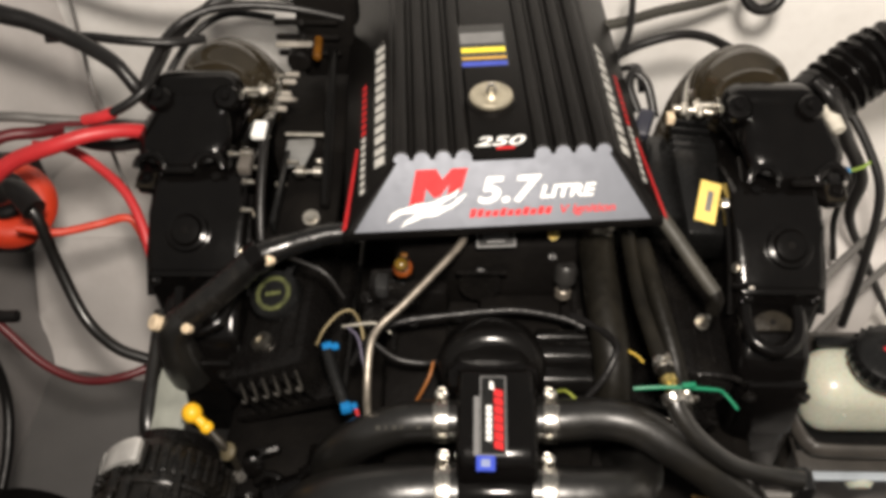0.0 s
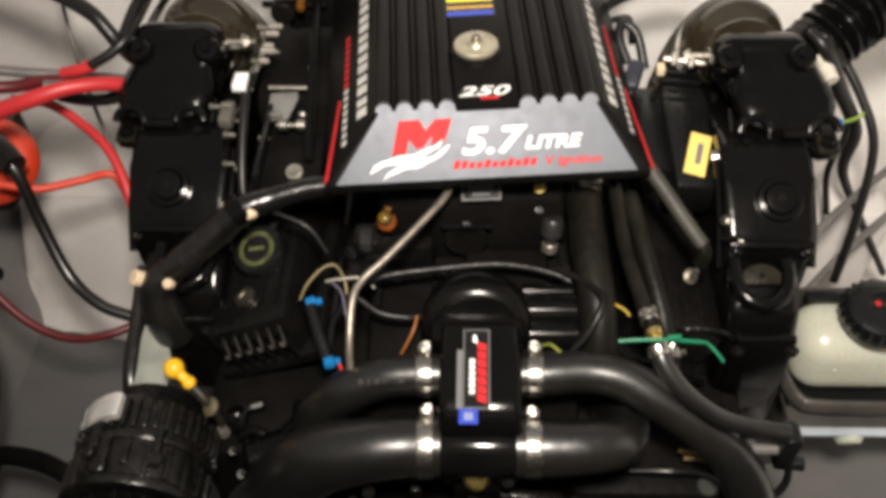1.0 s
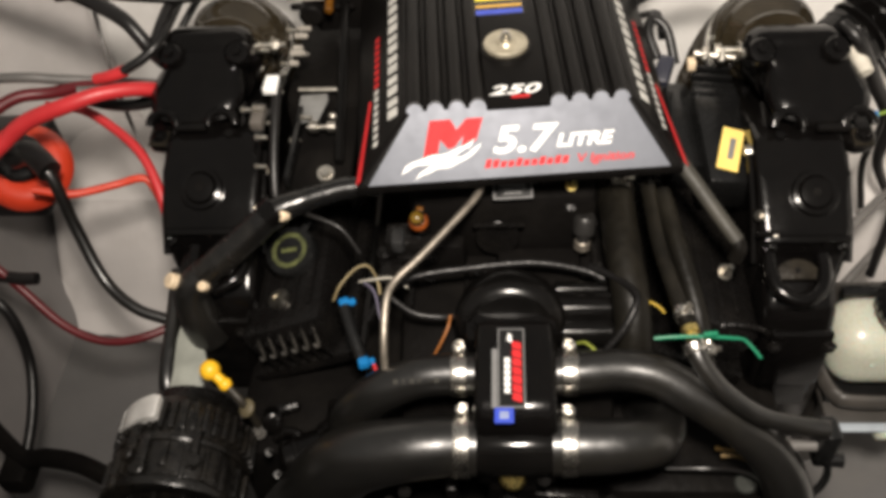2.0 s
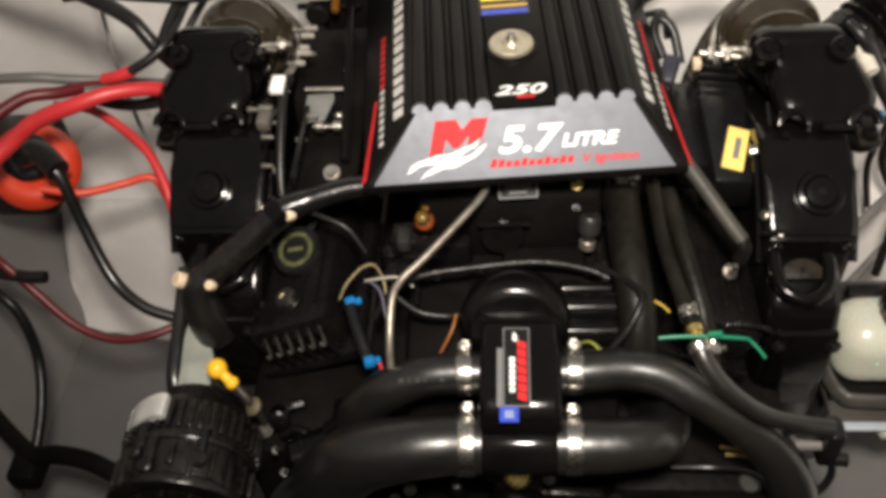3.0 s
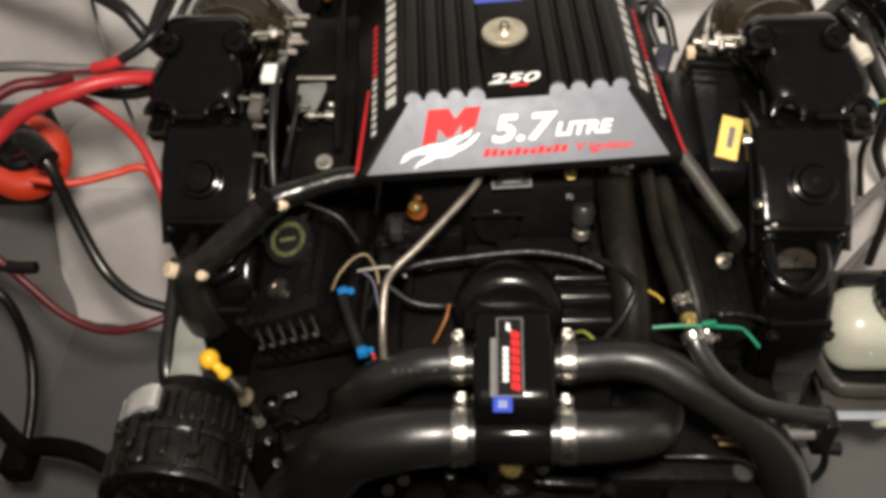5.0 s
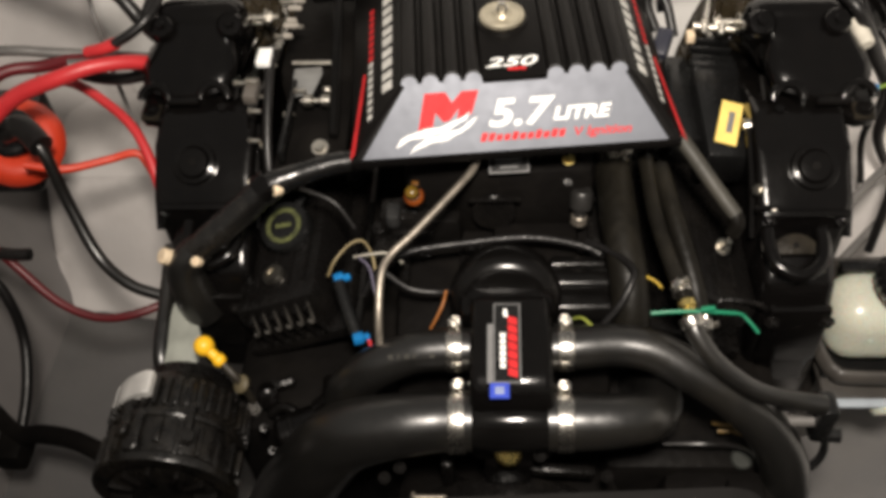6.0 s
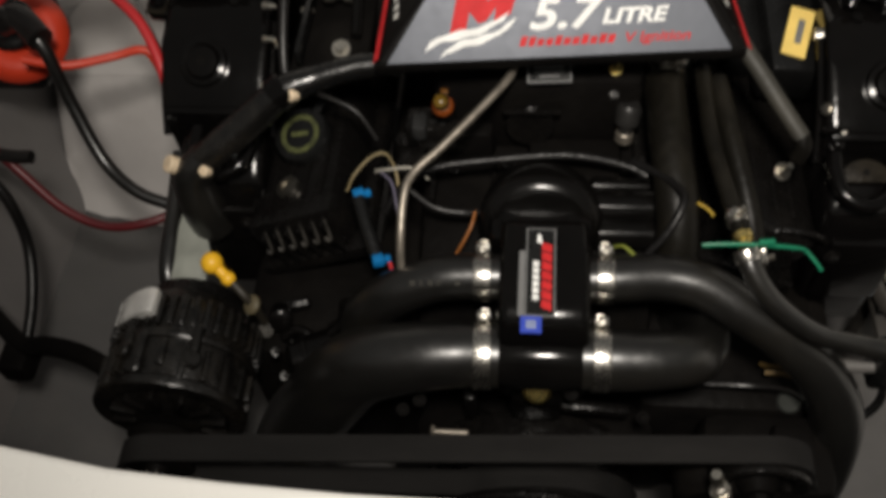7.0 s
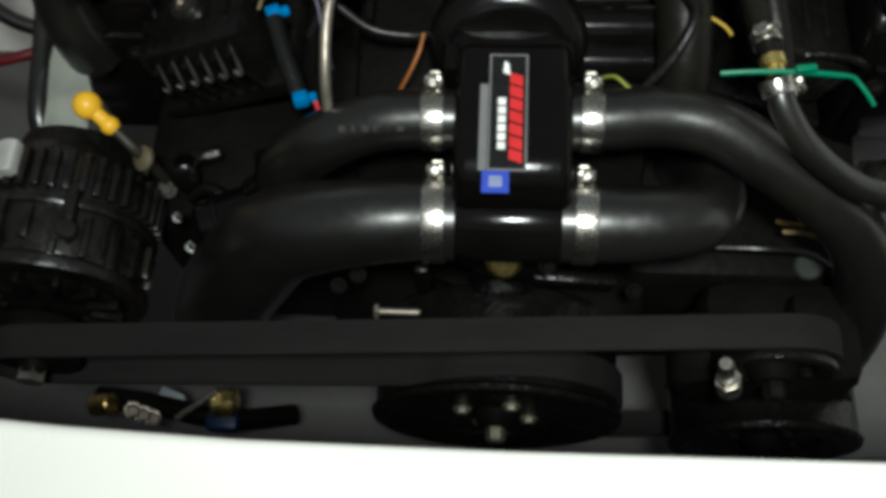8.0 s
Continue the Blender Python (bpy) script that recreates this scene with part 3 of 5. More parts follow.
    rx = ears + (0.0115 if side > 0 else -0.002)
    part("rim", rod((rx - 0.020, 0.7105 + dy, 0.766), (rx + 0.020, 0.7105 + dy, 0.766), 0.0055, 0.002), ENAMEL, el)
    inward = -0.012 if side > 0 else 0.004
    part("outlet", tube([(ex, 0.80 + dy, 0.775), (ex + inward * 0.6, 0.85 + dy, 0.765), (ex + inward, 0.90 + dy, 0.745)], 0.043, 30), ENAMEL, el)
    fl = part("flange", prism([(-half - 0.016, -0.010), (-half - 0.012, -0.022), (-half + 0.012, -0.026), (-half + 0.022, -0.012), (half - 0.022, -0.012), (half - 0.012, -0.026), (half + 0.012, -0.022), (half + 0.016, -0.010), (half + 0.012, 0.05), (-half - 0.012, 0.05)],
                              0.016, pose(ears, 0.722 + dy, 0.738, 8, 0, 0), 0.005, 3), ENAMEL, el)
    for k in (-1, 1):
        p = Vector((ears + k * half, 0.708 + dy, 0.751))
        # brown of the ear faces holds both stains and the lamplit look
        part("ear_face", prism([(-0.012, -0.012), (0.010, -0.013), (0.012, 0.010), (-0.012, 0.013)], 0.0016, Matrix.Translation(p + Vector((0, 0, 0.001))) @ pose(0, 0, 0, 8, 0, 0), 0), OLDPAINT, fl, "ear face, stains and a lit tone in its brown")
        part("bolt", hexbolt(p + Vector((0, 0.001, 0.003)), (0, -0.25, 0.95), 0.0068, 0.006), ENAMEL, fl)
        # arched lip over the ear
        arch = [math.pi * i / 8 for i in range(9)]
        part("lip", tube([(ears + k * (half - 0.008) + 0.017 * math.cos(t), 0.712 + 0.012 * math.sin(t) + dy, 0.768 + 0.012 * math.sin(t)) for t in arch], 0.0055, 10), ENAMEL, el)
        q = Vector((hx + k * 0.042, 0.782 + dy, 0.822))
        part("boss", lathe([(0, -0.03), (0.017, -0.03), (0.0165, 0.0), (0.013, 0.004), (0, 0.005)], q, (k * 0.1, -0.6, 0.8), 24), ENAMEL, hood)
        part("bolt", hexbolt(q + Vector((0, -0.002, 0.004)), (k * 0.1, -0.6, 0.8), 0.0062, 0.005, False), ENAMEL, hood)

    be = thing("exhaust_bellows", "brown aged rubber exhaust bellows held by steel clamps", "exhaust hose", "exhaust bellows", at=(ex, 0.95 + dy, 0.7))
    bx = ex + inward
    part("hose", tube([(bx, 0.845 + dy, 0.775), (bx, 0.885 + dy, 0.768), (bx, 0.945 + dy, 0.715), (bx, 1.01 + dy, 0.62), (bx, 1.09 + dy, 0.45)], [0.042, 0.056, 0.057, 0.060, 0.062], 44, 28, 0.0050, 0.025), OLDRUBBER, be)
    cb = (bx - 0.052, 0.828 + dy, 0.79) if side > 0 else (bx + 0.060, 0.826 + dy, 0.80)
    part("clamp_bolt", merge(rod((cb[0] - 0.020, cb[1], cb[2]), (cb[0] + 0.020, cb[1], cb[2]), 0.0038, 0.001), hexbolt((cb[0] + 0.004, cb[1], cb[2]), (1, 0, 0), 0.0075, 0.008), hexbolt((cb[0] - 0.018, cb[1], cb[2]), (-1, 0, 0), 0.006, 0.006)), ZINC, be, "zinc clamp bolt")
    clamp((bx, 0.925 + dy, 0.726), (0, 1, -0.8), 0.0625, be, 0.014, (0, -0.3, -1))
    return man


exhaust(-1, -0.361, 0.002, 0.118, -0.386, 0.044)
exhaust(1, 0.329, -0.022, 0.103, 0.354, 0.047)


# ---- engine cover with its decals ----
def engine_cover():
    c = thing("engine_cover", "satin black ribbed plastic engine cover with a grey lettered front", "engine cover", at=(0.003, 0.635, 0.854))
    c.rotation_euler = (0, 0, radians(4.2))

    def sub(name, bm, mat, parent=None, label="", smooth=True):
        return part(name, bm, mat, parent or c, label, smooth, keep=True)

    bm = bmesh.new()
    low, ln, fy = -0.059, 0.44, -0.052
    tl, tr, bl, br = -0.115, 0.126, -0.176, 0.178
    v = [bm.verts.new(p) for p in ((bl, fy, low), (br, fy, low), (br + 0.004, ln, low), (bl - 0.004, ln, low), (tl, 0, 0), (tr, 0, 0), (tr + 0.004, ln - 0.02, 0), (tl - 0.004, ln - 0.02, 0))]
    for q in ((4, 5, 6, 7), (0, 1, 5, 4), (1, 2, 6, 5), (2, 3, 7, 6), (3, 0, 4, 7), (3, 2, 1, 0)):
        bm.faces.new([v[i] for i in q])
    bmesh.ops.bevel(bm, geom=bm.edges[:], offset=0.005, segments=3, affect="EDGES", profile=0.5)
    sub("shell", bm, COVER)
    # skirt under the front edge
    sub("front_lip", rbox(((bl + br) / 2, fy + 0.004, low - 0.002), (br - bl - 0.004, 0.008, 0.012), 0.003), COVER)
    run = math.hypot(fy, low)
    slope = Matrix(((1, 0, 0, 0), (0, -fy / run, low / run, fy), (0, -low / run, -fy / run, low), (0, 0, 0, 1))) @ Matrix.Diagonal((1, run / 0.0879, 1, 1))
    ribs = (-0.106, -0.084, -0.061, -0.039, 0.047, 0.069, 0.091, 0.113)
    for x in ribs:
        arc = [(x + 0.0092 * math.cos(a), 0.0092 * math.sin(a) * 0.9) for a in [math.pi * k / 8 for k in range(9)]]
        bm = bmesh.new()
        ends = [[bm.verts.new((px, yy + (fy / low) * pz * (1 if yy < 0.1 else 0), pz)) for px, pz in arc] for yy in (0.0, ln - 0.03)]
        for k in range(8):
            bm.faces.new((ends[0][k], ends[0][k + 1], ends[1][k + 1], ends[1][k]))
        bm.faces.new(ends[0])
        bm.faces.new(ends[1])
        sub("rib", bm, COVER)
    sub("plateau", rbox((0.004, 0.20, 0.002), (0.068, 0.41, 0.006), 0.002), COVER)
    # grey front decal, its upper edge scalloped by the rib ends
    poly = [(-0.162, 0.003), (0.162, 0.003), (0.119, 0.086)]
    for x in reversed(ribs):
        poly += [(x + 0.0088 * math.cos(a), 0.0885 + 0.0088 * math.sin(a)) for a in [math.pi * k / 6 for k in range(7)]]
    poly += [(-0.111, 0.086)]
    sub("front_decal", prism(poly, 0.0008, slope, 0), PANEL, None, "grey metallic front decal", False)
    ink = slope @ pose(0, 0, 0.0011)

    def slanted(x0, x1, u0, u1, lean, mat, name, parent=None, mm=None, h=0.0004):
        return sub(name, prism([(x0, u0), (x1, u0), (x1 + lean, u1), (x0 + lean, u1)], h, mm or ink, 0), mat, parent, "", False)

    # emblem: a red slanted zigzag block over two white checked waves
    red = [(-0.101, 0.030), (-0.085, 0.036), (-0.081, 0.054), (-0.073, 0.042), (-0.066, 0.044), (-0.056, 0.058), (-0.059, 0.042), (-0.043, 0.050), (-0.0345, 0.0765), (-0.052, 0.0765),
           (-0.063, 0.064), (-0.069, 0.0765), (-0.091, 0.0765)]
    sub("emblem", prism(red, 0.0004, ink, 0), REDINK, None, "red and white emblem", False)
    for k, (x0, x1, u0, u1) in enumerate(((-0.122, -0.047, 0.019, 0.047), (-0.108, -0.040, 0.0105, 0.041))):
        n = 18
        mid = [(x0 + (x1 - x0) * i / n, u0 + (u1 - u0) * i / n + 0.0030 * math.sin(i / n * 2 * math.pi + 0.4)) for i in range(n + 1)]
        thick = [0.0052 if (i // 3) % 2 == k else 0.0040 for i in range(n + 1)]
        sub("wave", prism([(x + 0.003, u + q) for (x, u), q in zip(mid, thick)] + [(x - 0.003, u - q) for (x, u), q in list(zip(mid, thick))[::-1]], 0.0005, ink @ pose(0, 0, 0.0002 + 0.0003 * k), 0), WHITEINK, None, "", False)
    lettering("number", "5.7", ink @ pose(0.004, 0.034, 0), 0.051, WHITEINK, c, 0.24, 0.0013, 0.84, "white bold italic 5.7")
    lettering("word", "LITRE", ink @ pose(0.070, 0.0365, 0), 0.0238, WHITEINK, c, 0.25, 0.0008, 0.88, "white italic LITRE")
    for i, tall in enumerate((1.4, 1.3, 1, 1, 1.3, 1, 1, 1.3, 1, 1.3, 1.2)):
        x = -0.036 + i * 0.0082
        slanted(x, x + 0.0060, 0.0165, 0.0165 + 0.0072 * tall, 0.0022 * tall, REDINK, "red_bar")
    lettering("word", "V Ignition", ink @ pose(0.092, 0.0165, 0), 0.0158, REDINK, c, 0.22, 0.0003, 0.9, "red italic words")
    top = pose(0, 0, 0.0054)
    lettering("number", "250", top @ pose(0.000, 0.013, 0), 0.0350, WHITEINK, c, 0.3, 0.0006, 0.60, "white outlined 250")
    slanted(-0.003, 0.016, 0.0060, 0.0100, 0.001, REDINK, "red_bar", None, top)
    # warning label on the plateau
    lab = sub("warning_label", rbox((-0.004, 0.203, 0.0052), (0.058, 0.090, 0.0006), 0), BLACKINK, None, "small banded warning label", False)
    for y0, y1, mat in ((0.207, 0.230, GREYINK), (0.188, 0.1975, YELLOWINK), (0.174, 0.178, ORANGEINK), (0.160, 0.168, BLUEINK)):
        slanted(-0.031, 0.023, y0, y1, 0, mat, "band", lab, top @ pose(0, 0, 0.0002))
    # brand wordmarks on both sloping sides, as plain blocks
    for k, edge, foot in ((-1, tl, bl), (1, tr, br)):
        drop = math.hypot(foot - edge, low)
        cx, cz = abs(foot - edge) / drop, -low / drop
        mx = Matrix(((0, k * cx, k * cz, edge), (1, 0, 0, 0), (0, -cz, cx, 0), (0, 0, 0, 1))) @ pose(0, 0, 0.0012)
        for i in range(14):
            slanted(0.008 + i * 0.0195, (0.020 if i % 2 else 0.022) + i * 0.0195, 0.013, 0.029, 0.004, DULLINK, "wordmark_block", None, mx)
        for i in range(16):
            slanted(-0.012 + i * 0.0125, -0.005 + i * 0.0125, 0.046, 0.053, 0, DULLINK if i < 8 else REDINK, "wordmark_block", None, mx)
        sub("stripe", prism([(-0.046, 0.074), (0.070, 0.058), (0.074, 0.062), (-0.048, 0.081)], 0.0004, mx, 0), REDINK, None, "", False)
    # round metal knob with a milled edge
    kn = Vector((-0.002, 0.092, 0.005))
    sub("knob_recess", lathe([(0, 0), (0.029, 0), (0.028, 0.002), (0.025, 0.003), (0, 0.003)], kn, seg=32), COVER)
    knob = sub("knob", lathe([(0, 0.003), (0.021, 0.003), (0.0235, 0.005), (0.0240, 0.009), (0.0215, 0.0105), (0.0200, 0.0095), (0.011, 0.0105), (0.009, 0.013), (0, 0.013)], kn, seg=40), material("pale_brass_plating", (0.42, 0.38, 0.29), 0.42, metal=0.6, scale=60, vary=0.2), None, "pale metal hold-down knob")
    for i in range(30):
        t = 2 * math.pi * i / 30
        sub("grip", turned(rbox((0.0238, 0, 0.007), (0.0016, 0.0024, 0.004), 0), Matrix.Translation(kn) @ Matrix.Rotation(t, 4, "Z")), bpy.data.materials["pale_brass_plating"], knob)
    sub("stud", lathe([(0, 0.012), (0.0065, 0.012), (0.0065, 0.017), (0.0045, 0.018), (0.0045, 0.0225), (0, 0.0235)], kn, seg=16), STEEL, knob)
    return c


engine_cover()


# ---- thermostat housing and coolant hoses ----
def thermostat():
    h = thing("thermostat_housing", "glossy black thermostat housing with a narrow label plate", "thermostat housing", at=(0.0, 0.40, 0.6))
    part("neck", turned(lathe([(0, -0.055), (0.046, -0.055), (0.049, -0.016), (0.048, -0.008), (0.043, -0.001), (0.036, 0.001), (0.030, -0.003), (0, -0.004)], (0, 0.470, 0.688), (0, -0.85, 0.52), 48), Matrix.Translation((-0.005, 0, 0)) @ Matrix.Diagonal((1.24, 1, 1, 1))), SATIN, h)
    part("body", merge(prism([(0.460, 0.716), (0.36, 0.708), (0.342, 0.69), (0.328, 0.625), (0.326, 0.60), (0.45, 0.59)], 0.084, Matrix.Translation((-0.042, 0, 0)) @ YZ, 0.010, 3), rbox((-0.004, 0.462, 0.668), (0.100, 0.04, 0.066), 0.010)), ENAMEL, h)
    part("cross_tube", lathe([(0, 0), (0.0265, 0), (0.0280, 0.010), (0.0298, 0.030), (0.0302, 0.046), (0.0298, 0.062), (0.0280, 0.082), (0.0265, 0.092), (0, 0.092)], (-0.046, 0.345, 0.652), (1, 0, 0), 36), GLOSSTUBE, h)
    part("spigot", rod((-0.070, 0.412, 0.682), (0.070, 0.412, 0.682), 0.0185, 0.002, 26), ENAMEL, h)
    for x0, x1, y, z, r in ((0.03, 0.120, 0.515, 0.658, 0.0175), (0.04, 0.130, 0.494, 0.642, 0.017), (0.045, 0.11, 0.545, 0.655, 0.010)):
        part("crossover_tube", rod((x0, y, z), (x1, y, z), r, 0.004), GLOSSTUBE, h)
    for k in (-1, 1):
        part("bolt", hexbolt((-0.006 + k * 0.030, 0.462, 0.702), (0, 0, 1), 0.007, 0.005), ENAMEL, h)
    pl = part("plug", lathe([(0, 0), (0.014, 0), (0.014, 0.006), (0.010, 0.010), (0, 0.010)], (-0.004, 0.330, 0.618), (0, -0.75, 0.66), 24), BRASS, h, "brass drain plug")
    part("hex_head", lathe([(0, 0.010), (0.007, 0.010), (0.007, 0.014), (0, 0.014)], (-0.004, 0.330, 0.618), (0, -0.75, 0.66), 6), BRASS, pl)
    m = Matrix.Translation((-0.004, 0.40, 0.7125)) @ pose(0, 0, 0, 4.6, 0, 0)
    lab = part("label_plate", turned(rbox((0, 0, 0), (0.0268, 0.090, 0.0012), 0), m), GREYINK, h, "narrow black label plate with grey border", False)
    part("film", turned(rbox((0, 0, 0.0005), (0.0242, 0.087, 0.0012), 0), m), BLACKINK, lab, "", False)
    up = m @ pose(0, 0, 0.0013)
    # brand wordmark in plain slanted red and white blocks, running along the plate
    for i in range(7):
        y = 0.030 - i * 0.0098
        part("wordmark_block", prism([(0.001, y), (0.010, y - 0.003), (0.010, y - 0.0112), (0.001, y - 0.008)], 0.0003, up, 0), REDINK, lab, "", False)
    for i in range(6):
        y = 0.010 - i * 0.0068
        part("wordmark_block", prism([(-0.007, y), (-0.0015, y), (-0.0015, y - 0.0055), (-0.007, y - 0.0055)], 0.0003, up, 0), WHITEINK, lab, "", False)
    part("wordmark_block", prism([(-0.004, 0.030), (0.001, 0.028), (0.0, 0.037), (-0.003, 0.039)], 0.0003, up, 0), WHITEINK, lab, "", False)
    part("stripe", turned(rbox((-0.0168, -0.012, 0.0), (0.0056, 0.066, 0.0012), 0), m), GREYINK, h, "plain grey side strip", False)
    bl = part("blue_label", turned(rbox((-0.0075, -0.0535, 0.0006), (0.0185, 0.016, 0.0012), 0), m), BLUEINK, h, "small blue square label", False)
    part("white_mark", turned(rbox((-0.0075, -0.0535, 0.0016), (0.009, 0.008, 0.0006), 0), m), material("pale_blue_print", (0.22, 0.26, 0.42), 0.5, scale=90), bl, "", False)


thermostat()


def hose(name, label, points, r, mat=RUBBER, group="", clamps=(), **kw):
    at = Vector(points[0])
    h = thing(name, label, "hose", group, at=at)
    part("hose_wall", tube(points, r, kw.pop("seg", 24), **kw), mat, h)
    for p, ax, rr, screw in clamps:
        clamp(p, ax, rr, h, 0.016 if rr > 0.015 else 0.011, screw)
    return h


R1, R2 = 0.0220, 0.0290
first = hose("coolant_hose", "black moulded rubber coolant hose clamped to the thermostat housing", [(-0.040, 0.412, 0.682), (-0.070, 0.412, 0.682), (-0.105, 0.410, 0.677), (-0.146, 0.405, 0.656), (-0.176, 0.405, 0.615), (-0.194, 0.410, 0.54), (-0.202, 0.42, 0.44)],
     [R1, R1, R1, 0.023, 0.025, 0.027, 0.027], group="coolant hoses", clamps=[((-0.058, 0.412, 0.682), (1, 0, 0), R1, (0, 0.75, 0.65))])
for i, w in enumerate((0.005, 0.0022, 0.005, 0.005, 0.0022, 0.005)):
    part("faded_mark", rbox((-0.080 - 0.0085 * i, 0.4125 - 0.0168, 0.6815 - 0.0006 * i + 0.0145), (w, 0.005, 0.0008), 0, (49, 0, 0)), GREYHOSE, first)
hose("coolant_hose", "black moulded rubber coolant hose clamped to the thermostat housing", [(-0.040, 0.345, 0.652), (-0.070, 0.345, 0.652), (-0.120, 0.343, 0.646), (-0.175, 0.345, 0.618), (-0.217, 0.348, 0.553), (-0.256, 0.356, 0.47), (-0.30, 0.37, 0.36)],
     [0.0305, 0.0305, 0.033, 0.038, 0.043, 0.046, 0.046], group="coolant hoses", clamps=[((-0.055, 0.345, 0.652), (1, 0, 0), 0.0308, (0, 0.82, 0.57))])
hose("coolant_hose", "black moulded rubber coolant hose clamped to the thermostat housing", [(0.034, 0.412, 0.682), (0.070, 0.414, 0.682), (0.110, 0.418, 0.680), (0.148, 0.412, 0.676), (0.185, 0.396, 0.662), (0.225, 0.380, 0.640), (0.264, 0.363, 0.605), (0.290, 0.345, 0.55), (0.300, 0.325, 0.45), (0.305, 0.32, 0.30)],
     [R1, R1, R1, R1, R1, R1, 0.024, 0.026, 0.026, 0.026], group="coolant hoses", clamps=[((0.056, 0.413, 0.682), (1, 0, 0), R1, (0, 0.75, 0.65))])
hose("coolant_hose", "black moulded rubber coolant hose clamped to the thermostat housing", [(0.036, 0.345, 0.652), (0.070, 0.345, 0.652), (0.112, 0.348, 0.650), (0.142, 0.362, 0.637), (0.156, 0.400, 0.610), (0.150, 0.44, 0.57), (0.14, 0.46, 0.50)],
     [R2, R2, 0.027, 0.026, 0.025, 0.024, 0.024], group="coolant hoses", clamps=[((0.053, 0.345, 0.652), (1, 0, 0), R2, (0, 0.82, 0.57))])


# ---- front drive: alternator, pulleys, belt ----
def alternator():
    a = thing("alternator", "black alternator with slotted housing and a bare metal bracket", "alternator", at=(-0.36, 0.37, 0.5))
    c = Vector((-0.372, 0.0, 0.572))
    part("housing", lathe([(0, 0), (0.050, 0), (0.066, 0.008), (0.070, 0.020), (0.071, 0.045), (0.071, 0.085), (0.068, 0.105), (0.060, 0.118), (0, 0.12)], c + Vector((0, 0.30, 0)), (0, 1, 0), 44), ALTPAINT, a)
    rnd = random.Random(5)
    for i in range(26):
        t = math.pi * (-0.12 + 1.24 * i / 25)
        d = Vector((math.cos(t), 0, math.sin(t)))
        turn = Matrix.Rotation(math.pi / 2 - t, 4, "Y")
        b = rbox((0, 0, 0), (0.0062, 0.034, 0.010), 0.0016)
        part("cooling_fin", turned(b, Matrix.Translation(c + d * 0.0725 + Vector((0, 0.386, 0))) @ turn), ALTPAINT, a)
        if i % 2 == 0:
            ln = rnd.choice((0.034, 0.040, 0.028))
            b = rbox((0, 0, 0), (rnd.uniform(0.006, 0.011), ln, rnd.uniform(0.006, 0.010)), 0.002)
            part("cooling_fin", turned(b, Matrix.Translation(c + d * 0.0725 + Vector((0, 0.336 + rnd.uniform(-0.004, 0.004), 0))) @ turn), ALTPAINT, a)
    part("seam_band", lathe([(0.068, 0), (0.0745, 0), (0.0755, 0.002), (0.0755, 0.006), (0.0745, 0.008), (0.068, 0.008), (0.068, 0)], c + Vector((0, 0.357, 0)), (0, 1, 0), 44), ALTPAINT, a)
    part("front_flange", lathe([(0.060, 0), (0.076, 0), (0.077, 0.002), (0.077, 0.009), (0.074, 0.012), (0.060, 0.012), (0.060, 0)], c + Vector((0, 0.304, 0)), (0, 1, 0), 44), ALTPAINT, a)
    for t0, y in ((118, 0.342), (104, 0.322), (62, 0.335), (128, 0.312)):
        d = Vector((math.cos(radians(t0)), 0, math.sin(radians(t0))))
        part("boss", merge(rod(c + d * 0.066 + Vector((0, y, 0)), c + d * 0.080 + Vector((0, y, 0)), 0.009, 0.002), rbox(c + d * 0.072 + Vector((0, y + 0.02, 0)), (0.012, 0.04, 0.012), 0.004)), ALTPAINT, a)
    for i in range(12):
        t = 2 * math.pi * i / 12
        d = Vector((math.cos(t), 0, math.sin(t)))
        part("vane", turned(rbox((0, 0, 0), (0.006, 0.010, 0.026), 0.002), Matrix.Translation(c + d * 0.046 + Vector((0, 0.300, 0))) @ Matrix.Rotation(math.pi / 2 - t, 4, "Y")), SHADOWY, a)
    part("rear_cover", lathe([(0, 0), (0.055, 0), (0.05, 0.02), (0.03, 0.026), (0, 0.026)], c + Vector((0, 0.418, 0)), (0, 1, 0), 32), CAST, a)
    pul = part("pulley", lathe([(0, 0), (0.010, 0), (0.012, 0.010), (0.034, 0.010), (0.036, 0.014), (0.032, 0.018), (0.032, 0.034), (0.036, 0.038), (0.034, 0.042), (0, 0.042)], c + Vector((0, 0.240, 0)), (0, 1, 0), 36), SHADOWY, a)
    part("shaft_nut", lathe([(0, -0.006), (0.011, -0.006), (0.011, 0.008), (0, 0.008)], c + Vector((0, 0.240, 0)), (0, 1, 0), 6), ZINC, pul)
    # bare metal bracket over the rear shoulder
    arc = [(0.075 * math.cos(t), 0.075 * math.sin(t)) for t in [radians(96 + 5 * k) for k in range(10)]]
    arc += [((0.088 - 0.0013 * k) * math.cos(t), (0.088 - 0.0013 * k) * math.sin(t)) for k, t in [(k, radians(96 + 5 * k)) for k in range(9, -1, -1)]]
    part("bracket", prism(arc, 0.028, Matrix(((1, 0, 0, c.x), (0, 0, 1, 0.376), (0, 1, 0, c.z), (0, 0, 0, 1))), 0.003), ALU, a, "bare aluminium bracket")
    for x, z in ((-0.445, 0.56),):
        part("through_bolt", hexbolt((x, 0.312, z), (0, -1, 0.1), 0.006, 0.006), ZINC, a)
    return a


alternator()


PULLEYBOLT = material("dull_cream_plating", (0.16, 0.145, 0.11), 0.5, metal=0.4, scale=80, vary=0.3)


